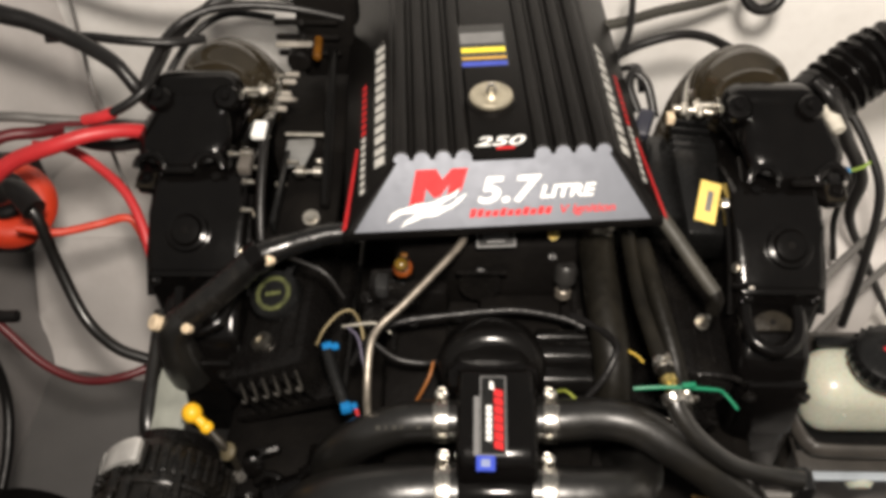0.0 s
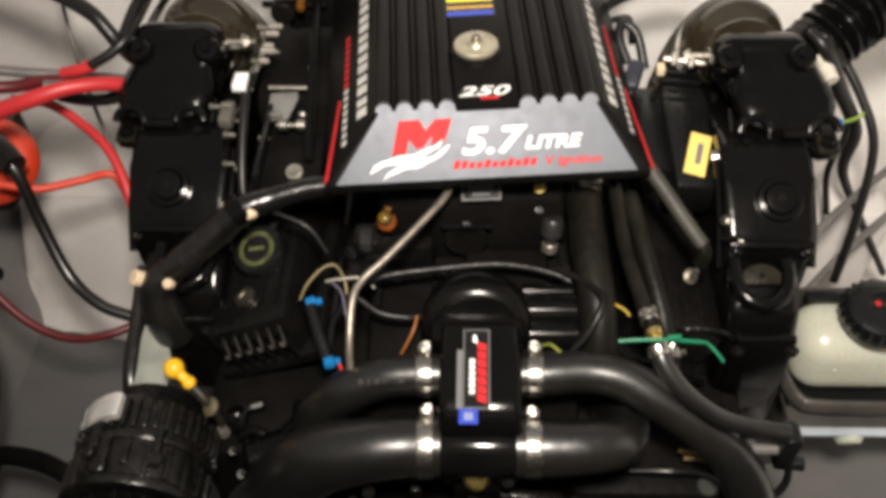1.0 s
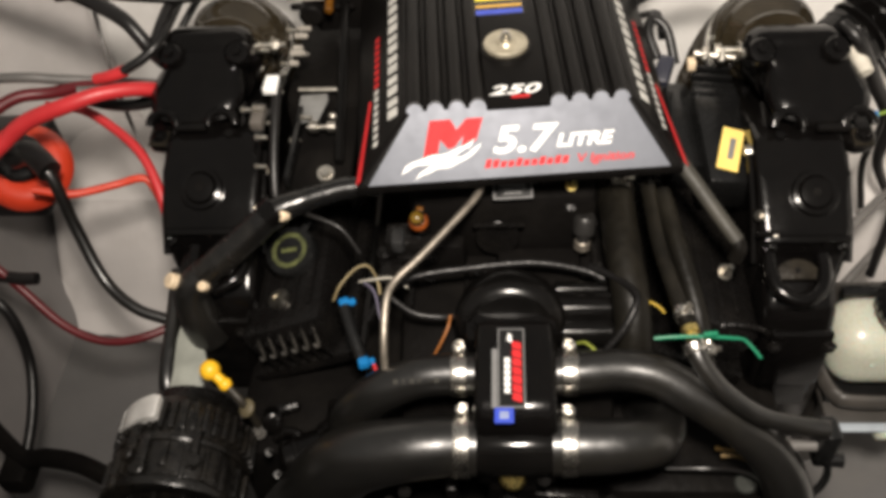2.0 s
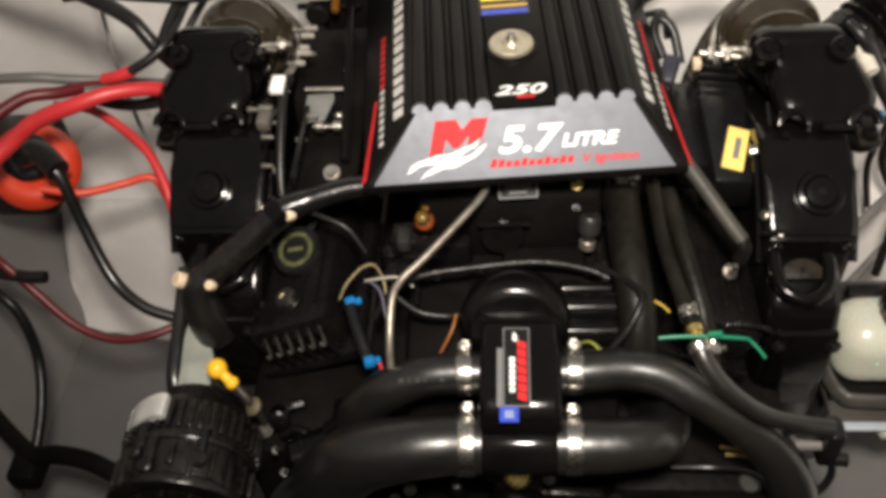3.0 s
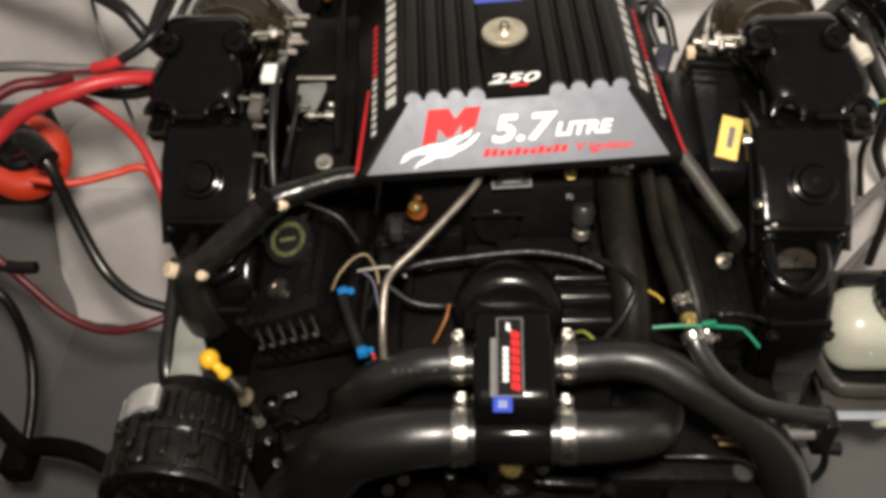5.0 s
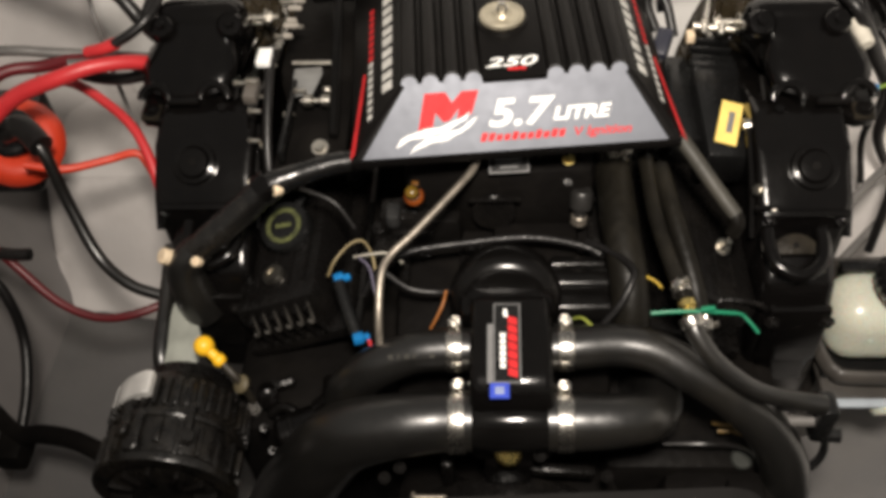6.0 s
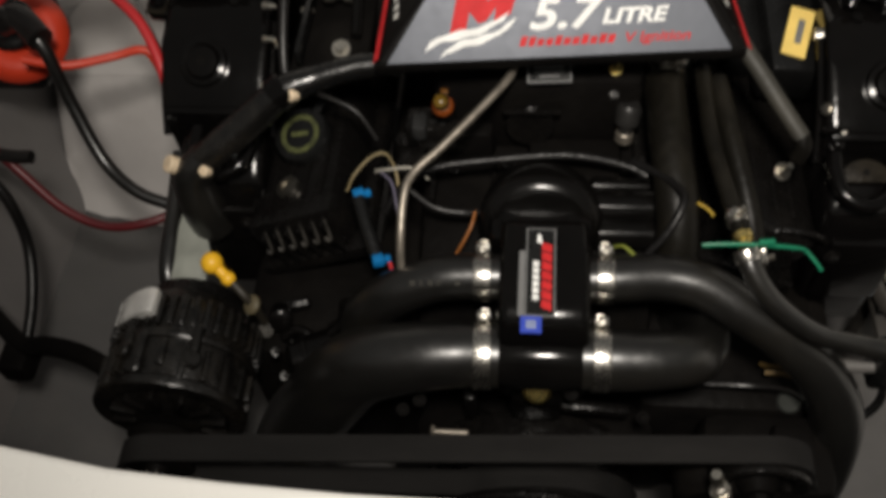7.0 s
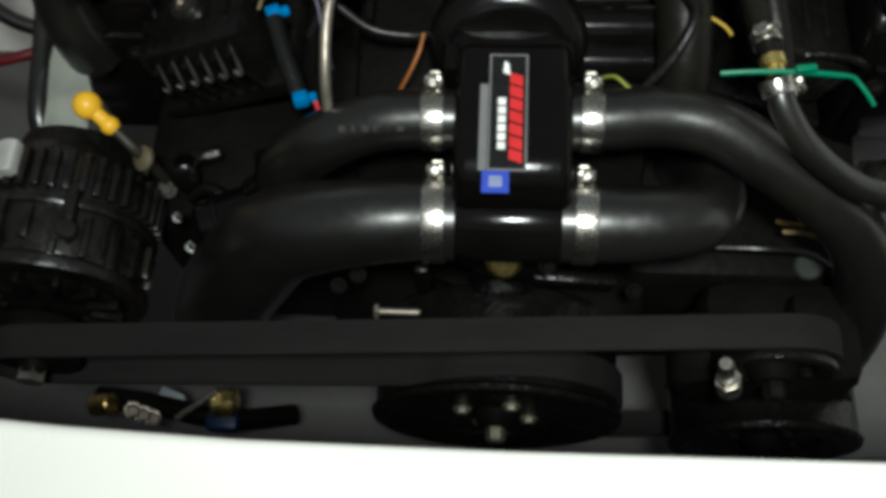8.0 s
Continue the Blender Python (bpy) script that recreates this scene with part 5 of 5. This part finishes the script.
part("can_band", rod((-0.246, 0.3806, 0.5614), (-0.240, 0.3827, 0.5619), 0.0255, 0.001, 26), GLOSSTUBE, cyl)
part("neck", tube([(-0.215, 0.40, 0.585), (-0.200, 0.405, 0.60), (-0.196, 0.415, 0.62)], 0.010, 14), ENAMEL, cyl)
for x, y, z in ((-0.262, 0.352, 0.574), (-0.232, 0.356, 0.580), (-0.272, 0.372, 0.588)):
    part("terminal", merge(rod((x, y, z), (x + 0.006, y - 0.004, z + 0.012), 0.003), hexbolt((x, y, z), (0.3, -0.3, 0.9), 0.005, 0.004, False)), ALTPAINT, cyl)


# ---- ignition box and throttle gear beside the cover ----
ign = thing("ignition_module", "black finned ignition module with a yellow label", "ignition module", at=(0.25, 0.74, 0.7))
part("case", rbox((0.252, 0.735, 0.700), (0.060, 0.150, 0.060), 0.008, (12, 8, 4)), CAPPLASTIC, ign)
part("side_case", rbox((0.208, 0.760, 0.695), (0.034, 0.130, 0.055), 0.008, (12, 8, 4)), CAPPLASTIC, ign)
for i in range(4):
    part("fin", rbox((0.250, 0.785 + 0.013 * i, 0.738 + 0.003 * i), (0.052, 0.005, 0.012), 0.0015, (12, 8, 4)), CAPPLASTIC, ign)
lab = part("yellow_label", rbox((0.2585, 0.699, 0.7262), (0.025, 0.060, 0.0012), 0, (12, 8, -14)), material("yellow_label_paper", (0.80, 0.58, 0.16), 0.5, scale=50, vary=0.1), ign, "yellow label with a dark bar", False)
part("text_bar", rbox((0.260, 0.699, 0.7270), (0.007, 0.030, 0.0012), 0, (12, 8, -14)), GREYINK, lab, "", False)
part("terminal", merge(rod((0.270, 0.686, 0.732), (0.292, 0.686, 0.736), 0.0045), lathe([(0, 0), (0.009, 0), (0.009, 0.008), (0, 0.008)], (0.272, 0.686, 0.732), (1, 0, 0.2), 14)), STEEL, ign, "bright round terminal")
part("side_strip", rbox((0.283, 0.705, 0.720), (0.007, 0.055, 0.004), 0.001, (12, 8, -8)), material("old_yellow_tape", (0.35, 0.25, 0.06), 0.5), ign)
part("rail", rod((0.222, 0.808, 0.785), (0.272, 0.800, 0.783), 0.0042), ZINC, ign, "plated cross rail")
for x, y, z in ((0.232, 0.806, 0.785), (0.252, 0.803, 0.784)):
    part("rail_nut", rod((x, y, z), (x + 0.008, y - 0.001, z), 0.009, seg=6), ZINC, ign)
part("tab", rbox((0.220, 0.800, 0.775), (0.010, 0.014, 0.012), 0.002), CREAM, ign)
plug = thing("wire_plug", "grey and violet wire plug hanging beside the cover", "connector", at=(0.19, 0.80, 0.75))
part("plug_body", rbox((0.188, 0.800, 0.765), (0.020, 0.040, 0.018), 0.005, (20, 0, -20)), material("blue_grey_plastic", (0.022, 0.023, 0.034), 0.45), plug)
part("plug_wire", tube([(0.182, 0.820, 0.77), (0.172, 0.845, 0.79), (0.178, 0.86, 0.80), (0.195, 0.85, 0.79), (0.205, 0.82, 0.76)], 0.006, 12), CABLE, plug)

lever = thing("throttle_linkage", "throttle and shift linkage of black arms and plated pins", "linkage", at=(-0.24, 0.72, 0.72))
part("base_plate", rbox((-0.235, 0.735, 0.715), (0.085, 0.20, 0.02), 0.006), SHADOWY, lever)
part("grey_arm", prism([(0, 0), (0.028, 0.004), (0.036, 0.040), (0.034, 0.052), (0.0, 0.050)], 0.003, pose(-0.266, 0.738, 0.746, 3, 0, 0), 0.001), material("dull_grey_plate", (0.22, 0.22, 0.215), 0.5, metal=0.4), lever, "dull grey metal plate")
part("pin", rod((-0.270, 0.795, 0.754), (-0.212, 0.794, 0.754), 0.0030), ZINC, lever)
part("pin_end", rod((-0.216, 0.794, 0.754), (-0.209, 0.794, 0.754), 0.0055), CREAM, lever)
part("ball_stud", merge(rod((-0.252, 0.731, 0.747), (-0.204, 0.730, 0.747), 0.0032), rod((-0.248, 0.731, 0.747), (-0.236, 0.731, 0.747), 0.0078), rod((-0.226, 0.731, 0.747), (-0.214, 0.731, 0.747), 0.0075), rod((-0.220, 0.743, 0.75), (-0.220, 0.747, 0.755), 0.0055)), ZINC, lever, "plated ball stud and nuts")
part("small_bolt", hexbolt((-0.223, 0.669, 0.727), (0, -0.4, 0.9), 0.007, 0.007), ZINC, lever)
part("upright_rod", rod((-0.207, 0.68, 0.735), (-0.217, 0.92, 0.80), 0.0065), GLOSSTUBE, lever)
part("flat_arm", rbox((-0.262, 0.70, 0.745), (0.007, 0.13, 0.02), 0.003), CAPPLASTIC, lever)
part("guide_bar", rbox((-0.266, 0.910, 0.814), (0.050, 0.010, 0.005), 0.002), material("pale_bar_and_glint", (0.26, 0.24, 0.21), 0.35), lever)
# pale colour stands in for highlight strips along these plated nuts
for i, (y, l) in enumerate(((0.790, 0.012), (0.802, 0.020), (0.821, 0.013), (0.838, 0.018), (0.862, 0.018))):
    part("stacked_nut", rod((-0.272, y, 0.800 + 0.006 * (i % 2)), (-0.272 + l, y - 0.001, 0.800 + 0.006 * (i % 2)), 0.0036, seg=8), bpy.data.materials["pale_bar_and_glint"], lever)
part("cable_bracket", merge(rbox((-0.225, 0.935, 0.815), (0.075, 0.018, 0.13), 0.006, (0, 0, 4)), rbox((-0.205, 0.945, 0.86), (0.05, 0.03, 0.07), 0.008), rod((-0.262, 0.925, 0.79), (-0.262, 0.90, 0.79), 0.016, 0.003)), SHADOWY, lever)
for z in (0.79, 0.815, 0.838):
    part("cable_end", merge(rod((-0.292, 0.926, z), (-0.205, 0.918, z + 0.004), 0.0045), rod((-0.262, 0.924, z + 0.001), (-0.250, 0.923, z + 0.002), 0.008, seg=6)), SHADOWY, lever)
for x, y, z in ((-0.294, 0.705, 0.800), (-0.277, 0.859, 0.800), (-0.286, 0.665, 0.790), (-0.263, 0.715, 0.740), (-0.277, 0.802, 0.790), (-0.288, 0.772, 0.770), (-0.250, 0.740, 0.755), (-0.306, 0.818, 0.8), (-0.291, 0.708, 0.775), (-0.312, 0.715, 0.79), (-0.298, 0.67, 0.74), (-0.258, 0.821, 0.79), (-0.273, 0.643, 0.72), (-0.243, 0.681, 0.72), (-0.284, 0.666, 0.735)):
    part("plated_nut", merge(rod((x - 0.006, y, z), (x + 0.006, y - 0.001, z), 0.0026), hexbolt((x - 0.006, y, z), (-1, 0.1, 0), 0.0036, 0.003, False)), ZINC, lever)
part("amber_clip", rod((-0.232, 0.880, 0.812), (-0.233, 0.915, 0.820), 0.0055), AMBER, lever, "amber plastic clip")
lat = thing("sleeve_label", "white label sleeve on a thin upright pipe", "label", at=(-0.28, 0.72, 0.81))
part("sleeve", rbox((-0.281, 0.728, 0.816), (0.016, 0.027, 0.008), 0.0012), WHITEINK, lat)
part("pipe", tube([(-0.276, 0.74, 0.81), (-0.275, 0.70, 0.80), (-0.275, 0.64, 0.76), (-0.272, 0.60, 0.72)], 0.0055, 12), CABLE, lat)
part("grey_block", rbox((-0.297, 0.700, 0.79), (0.016, 0.034, 0.014), 0.003), material("grey_clip_plastic", (0.09, 0.08, 0.07), 0.5), lat)
hose("vacuum_hose", "thin grey hose curving under the breather hose", [(-0.250, 0.600, 0.735), (-0.225, 0.590, 0.735), (-0.195, 0.580, 0.725), (-0.175, 0.565, 0.70)], 0.0026, CABLE, seg=10)


# ---- cables along the port side ----
hose("battery_cable", "thick bright red battery cable", [(-0.72, 0.60, 0.72), (-0.639, 0.690, 0.750), (-0.590, 0.712, 0.780), (-0.534, 0.718, 0.800), (-0.490, 0.737, 0.803), (-0.445, 0.765, 0.785), (-0.41, 0.80, 0.74)], [0.0105, 0.0105, 0.0105, 0.010, 0.009, 0.009, 0.009], REDCABLE, seg=18)
hose("battery_cable", "dark red cable with black sleeve", [(-0.66, 0.73, 0.77), (-0.62, 0.76, 0.78), (-0.58, 0.775, 0.775), (-0.53, 0.78, 0.78), (-0.46, 0.77, 0.78)], 0.008, DARKRED, seg=14)
hose("red_wire", "red wire hanging behind the elbow", [(-0.600, 0.780, 0.75), (-0.560, 0.790, 0.735), (-0.520, 0.775, 0.715), (-0.483, 0.748, 0.695), (-0.460, 0.715, 0.67), (-0.445, 0.68, 0.64)], 0.0065, REDCABLE, seg=12)
hose("orange_wire", "orange-red wire bent over beside the manifold", [(-0.625, 0.708, 0.67), (-0.579, 0.714, 0.655), (-0.532, 0.740, 0.645), (-0.500, 0.752, 0.645), (-0.485, 0.748, 0.635), (-0.465, 0.72, 0.60), (-0.45, 0.69, 0.56)], 0.0055, ORANGECABLE, seg=12)
sw = thing("red_float_switch", "round orange-red plastic housing with a black centre", "switch", at=(-0.655, 0.76, 0.66))
part("housing", lathe([(0.020, 0), (0.058, 0), (0.062, 0.008), (0.058, 0.022), (0.046, 0.030), (0.030, 0.028), (0.022, 0.020), (0.020, 0)], (-0.672, 0.785, 0.635), (0.25, -0.5, 0.8), 36), ORANGECABLE, sw, "orange-red plastic ring")
part("centre", lathe([(0, 0), (0.036, 0), (0.036, 0.034), (0.030, 0.04), (0, 0.042)], (-0.682, 0.796, 0.636), (0.25, -0.5, 0.8), 28), CAPPLASTIC, sw)
part("boot", tube([(-0.65, 0.74, 0.70), (-0.62, 0.735, 0.71), (-0.59, 0.71, 0.70)], 0.016, 16), CABLE, sw)
part("backing", rbox((-0.715, 0.83, 0.60), (0.10, 0.12, 0.10), 0.01), CAPPLASTIC, sw)
hose("black_cable", "thick glossy black cable looping down to the engine", [(-0.66, 0.745, 0.715), (-0.63, 0.732, 0.715), (-0.593, 0.710, 0.695), (-0.577, 0.684, 0.62), (-0.548, 0.645, 0.56), (-0.507, 0.617, 0.535), (-0.464, 0.608, 0.52), (-0.40, 0.60, 0.50)], 0.0080, RUBBER, seg=16)
hose("dark_red_cable", "thin dark red cable sagging to the engine", [(-0.76, 0.69, 0.62), (-0.689, 0.643, 0.60), (-0.653, 0.626, 0.56), (-0.604, 0.599, 0.52), (-0.552, 0.587, 0.50), (-0.498, 0.594, 0.50), (-0.44, 0.627, 0.50)], 0.006, DARKRED, seg=12)
hose("cable_sleeve", "black sleeve end on the dark red cable", [(-0.722, 0.644, 0.58), (-0.688, 0.638, 0.58), (-0.654, 0.632, 0.58), (-0.629, 0.632, 0.58)], 0.0085, CABLE, seg=12)
hose("black_cable", "black cable dropping along the hull side", [(-0.77, 0.66, 0.56), (-0.704, 0.625, 0.55), (-0.68, 0.609, 0.52), (-0.672, 0.582, 0.46), (-0.665, 0.526, 0.42), (-0.668, 0.46, 0.385)], 0.0075, CABLE, seg=14)
st = thing("mounting_strap", "black metal strap reaching from hull to engine", "bracket", at=(-0.62, 0.45, 0.41))
part("strap_bar", tube([(-0.76, 0.54, 0.42), (-0.70, 0.49, 0.405), (-0.66, 0.462, 0.405), (-0.62, 0.455, 0.42), (-0.56, 0.435, 0.44), (-0.48, 0.40, 0.45), (-0.40, 0.40, 0.45)], 0.013, 12, flat=0.6), SHADOWY, st)
part("strap_foot", rbox((-0.672, 0.452, 0.385), (0.04, 0.05, 0.04), 0.008), SHADOWY, st)
hose("grey_pipe", "straight grey conduit running behind the elbow", [(-0.86, 0.76, 0.8), (-0.633, 0.775, 0.8), (-0.57, 0.789, 0.785), (-0.515, 0.808, 0.765), (-0.464, 0.838, 0.735)], 0.0065, GREYCABLE, seg=12)
hose("grey_pipe", "grey conduit behind the exhaust elbow", [(-0.536, 0.757, 0.79), (-0.495, 0.776, 0.775), (-0.452, 0.821, 0.735)], 0.007, GREYCABLE, seg=12)
hose("black_cable", "thick black cable bundle crossing before the transom", [(-0.72, 0.87, 0.92), (-0.61, 0.851, 0.90), (-0.57, 0.847, 0.89), (-0.515, 0.834, 0.87), (-0.468, 0.806, 0.86), (-0.450, 0.794, 0.845), (-0.438, 0.789, 0.825), (-0.428, 0.800, 0.795), (-0.415, 0.83, 0.76)],
     [0.013, 0.012, 0.011, 0.010, 0.009, 0.009, 0.009, 0.009], CABLE, seg=14)
hose("black_cable", "black cable arched behind the elbow", [(-0.56, 0.842, 0.87), (-0.512, 0.846, 0.87), (-0.459, 0.837, 0.87), (-0.407, 0.846, 0.86), (-0.37, 0.87, 0.85)], 0.006, CABLE, seg=12)
for i in range(3):
    d = 0.016 * i
    hose("black_cable", "black cable curling up behind the exhaust elbow", [(-0.436 + 0.2 * d, 0.787 + d, 0.83), (-0.424 + 0.2 * d, 0.838 + 0.7 * d, 0.85 - 0.3 * d), (-0.408 + 0.4 * d, 0.879 + d, 0.86 - 0.4 * d), (-0.374, 0.902 + 1.3 * d, 0.87 - 0.3 * d), (-0.325, 0.915 + 1.5 * d, 0.87),
                                                                     (-0.262, 0.923 + 1.2 * d, 0.86), (-0.2, 0.93 + d, 0.84)], (0.0062, 0.0042, 0.0036)[i], CABLE, seg=12)
hose("black_cable", "thin black cable behind the bellows", [(-0.44, 0.86, 0.78), (-0.425, 0.891, 0.80), (-0.40, 0.934, 0.82), (-0.36, 0.96, 0.83), (-0.30, 0.965, 0.82)], 0.005, CABLE, seg=12)
hose("red_sleeve", "short red sleeve on a black cable", [(-0.51, 0.768, 0.8), (-0.488, 0.763, 0.808), (-0.468, 0.764, 0.815)], 0.0075, REDCABLE, seg=14)
hose("black_cable", "black cable rising from the red sleeve", [(-0.471, 0.762, 0.815), (-0.446, 0.772, 0.825), (-0.428, 0.789, 0.835), (-0.421, 0.822, 0.84), (-0.419, 0.876, 0.84)], 0.0062, CABLE, seg=12)
hose("black_cable", "black cable looping under the conduit", [(-0.58, 0.80, 0.76), (-0.53, 0.79, 0.745), (-0.48, 0.785, 0.745), (-0.42, 0.79, 0.76)], 0.008, CABLE, seg=12)
hose("wire", "thin grey wire hanging on the transom", [(-0.60, 1.02, 0.86), (-0.568, 0.939, 0.80), (-0.552, 0.891, 0.75), (-0.55, 0.878, 0.65), (-0.517, 0.827, 0.55)], 0.003, GREYCABLE, seg=8)
hose("black_cable", "black cable slung across the transom", [(-0.72, 1.05, 0.92), (-0.60, 1.00, 0.88), (-0.48, 0.96, 0.87), (-0.38, 0.94, 0.88), (-0.25, 0.95, 0.86)], 0.008, CABLE, seg=12)

# ---- hoses and cables to starboard and behind ----
bh = hose("blower_hose", "black corrugated bilge blower hose", [(0.370, 0.800, 0.74), (0.402, 0.822, 0.775), (0.440, 0.845, 0.80), (0.49, 0.868, 0.82), (0.58, 0.89, 0.83), (0.70, 0.92, 0.83)], 0.039, ENAMEL, steps=18, wave=0.0045, pitch=0.0135, seg=26)
part("end_cuff", tube([(0.372, 0.801, 0.742), (0.402, 0.822, 0.775), (0.420, 0.832, 0.787)], 0.0425, 26), ENAMEL, bh, "smooth glossy rubber cuff")
hose("control_cable", "grey control cable to starboard", [(0.385, 0.640, 0.60), (0.440, 0.695, 0.612), (0.50, 0.745, 0.625), (0.60, 0.82, 0.65)], 0.0055, GREYCABLE, seg=10)
hose("control_cable", "grey control cable to starboard", [(0.39, 0.630, 0.50), (0.44, 0.673, 0.50), (0.498, 0.725, 0.52), (0.60, 0.80, 0.56)], 0.0055, GREYCABLE, seg=10)
hose("grey_pipe", "dark grey pipe along the transom behind the cover", [(0.08, 0.955, 0.80), (0.127, 0.965, 0.80), (0.175, 0.978, 0.80), (0.232, 1.005, 0.80), (0.29, 1.026, 0.80), (0.34, 1.05, 0.80)], 0.0075, GREYHOSE, seg=12)
hose("black_cable", "black cable running behind the cover", [(0.12, 0.89, 0.78), (0.153, 0.906, 0.79), (0.191, 0.923, 0.80), (0.243, 0.932, 0.81), (0.283, 0.941, 0.80), (0.318, 0.945, 0.78)], 0.0065, CABLE, seg=12)
hose("wire", "thin black wire hanging behind the cover", [(0.188, 1.0, 0.85), (0.184, 0.969, 0.84), (0.179, 0.933, 0.82), (0.168, 0.911, 0.80), (0.15, 0.89, 0.78)], 0.0045, CABLE, seg=8)
hose("wire", "hooked black wire behind the cover", [(0.145, 0.90, 0.75), (0.158, 0.916, 0.76), (0.182, 0.929, 0.76), (0.197, 0.926, 0.76), (0.20, 0.90, 0.74)], 0.0045, CABLE, seg=8)
clip = thing("pipe_loop", "black ring clip on the transom", "clip", at=(0.365, 1.01, 0.80))
part("ring", tube([(0.368 + 0.024 * math.cos(t), 1.01 + 0.012 * math.sin(t), 0.825 + 0.020 * math.sin(t)) for t in [2 * math.pi * k / 12 for k in range(13)]], 0.008, 12), CABLE, clip)
part("stem", rod((0.368, 1.02, 0.845), (0.372, 1.165, 0.86), 0.008), CABLE, clip)
wires = thing("loose_wire_bundle", "dark wire bundle with a blue crimp beside the elbow", "wires", at=(0.45, 0.72, 0.65))
part("sheath", tube([(0.44, 0.83, 0.78), (0.47, 0.79, 0.74), (0.49, 0.75, 0.69), (0.485, 0.71, 0.60), (0.48, 0.69, 0.5)], 0.006, 14), CABLE, wires)
part("sheath", tube([(0.385, 0.80, 0.83), (0.405, 0.78, 0.815), (0.439, 0.78, 0.754), (0.475, 0.78, 0.69), (0.480, 0.78, 0.62), (0.53, 0.78, 0.53), (0.60, 0.78, 0.41)], [0.006, 0.008, 0.009, 0.009, 0.007, 0.005, 0.005], 14), CABLE, wires)
part("sheath", tube([(0.41, 0.80, 0.82), (0.425, 0.785, 0.79), (0.450, 0.78, 0.74), (0.462, 0.775, 0.69), (0.455, 0.77, 0.63), (0.47, 0.76, 0.56)], 0.0045, 12), CABLE, wires)
part("tail_wire", tube([(0.432, 0.734, 0.745), (0.446, 0.735, 0.750), (0.455, 0.738, 0.756)], 0.0022, 8), material("green_wire", (0.16, 0.24, 0.03), 0.5), wires)
part("blue_crimp", rod((0.416, 0.732, 0.745), (0.432, 0.734, 0.745), 0.0048), BLUE, wires, "blue crimp sleeve")
part("grey_sleeve", rod((0.405, 0.79, 0.80), (0.412, 0.755, 0.79), 0.009), material("pale_sleeve", (0.5, 0.47, 0.4), 0.5), wires)

# ---- low clutter by the front of the engine ----
# the white disc is coloured near black to sit in shade
cap = thing("white_cap", "round white cap under the coolant hose, shade in its dark colour", "cap", at=(0.257, 0.376, 0.515))
part("cap_disc", lathe([(0, 0), (0.011, 0), (0.0125, 0.003), (0.0125, 0.006), (0.010, 0.009), (0, 0.009)], (0.257, 0.376, 0.515), (-0.15, -0.4, 0.86), 24), material("white_plastic_shaded", (0.035, 0.037, 0.034), 0.8, spec=0.06), cap)
part("cap_stem", rod((0.258, 0.378, 0.516), (0.264, 0.40, 0.44), 0.009), SHADOWY, cap)
for pts, mat, lab in (([(0.165, 0.375, 0.55), (0.21, 0.37, 0.56), (0.245, 0.372, 0.55), (0.27, 0.37, 0.53)], CABLE, "thin black wire under the hose"),
                      ([(0.222, 0.398, 0.555), (0.232, 0.393, 0.56), (0.250, 0.391, 0.56), (0.267, 0.385, 0.56), (0.276, 0.378, 0.555)], material("brown_wire", (0.16, 0.10, 0.03), 0.5), "brown-yellow wire under the hose"),
                      ([(0.226, 0.388, 0.556), (0.240, 0.385, 0.56), (0.256, 0.378, 0.56), (0.268, 0.370, 0.555)], bpy.data.materials["brown_wire"], "brown-yellow wire under the hose")):
    hose("wire", lab, pts, 0.0022, mat, "loose wires", seg=8)
val = thing("drain_valve", "small brass and blue drain valves low in the bilge", "valve", at=(-0.37, 0.28, 0.3))
part("brass_body", rod((-0.445, 0.285, 0.29), (-0.42, 0.285, 0.30), 0.012), BRASS, val)
part("brass_tail", rod((-0.310, 0.29, 0.30), (-0.285, 0.29, 0.30), 0.016), BRASS, val)
part("lever", rod((-0.345, 0.268, 0.31), (-0.300, 0.300, 0.32), 0.0045), STEEL, val)
part("pale_plate", prism([(0, 0), (0.040, 0.006), (0.030, 0.022), (0.004, 0.026)], 0.004, pose(-0.388, 0.292, 0.262, 20, 0, -12), 0.001), TRAY, val, "pale blue-grey tab")
for i in range(3):
    part("silver_elbow", merge(rod((-0.402 + 0.012 * i, 0.282 - 0.004 * i, 0.290), (-0.394 + 0.012 * i, 0.276 - 0.004 * i, 0.306), 0.0065), lathe([(0, 0), (0.009, 0), (0.009, 0.005), (0, 0.005)], (-0.402 + 0.012 * i, 0.282 - 0.004 * i, 0.288), (0.3, -0.2, 0.9), 6)), TUBESTEEL, val)
part("blue_body", rbox((-0.300, 0.272, 0.290), (0.035, 0.02, 0.02), 0.005), DARKBLUE, val)
part("pipe", tube([(-0.45, 0.30, 0.27), (-0.38, 0.29, 0.28), (-0.30, 0.28, 0.27), (-0.24, 0.30, 0.22)], 0.012, 14), SHADOWY, val)
stud = thing("steel_stud", "plated stud lying across the front cover", "bolt", at=(-0.10, 0.31, 0.55))
part("stud_rod", merge(rod((-0.106, 0.308, 0.555), (-0.070, 0.308, 0.555), 0.003), rod((-0.108, 0.308, 0.555), (-0.104, 0.308, 0.555), 0.007, seg=6)), TUBESTEEL, stud)
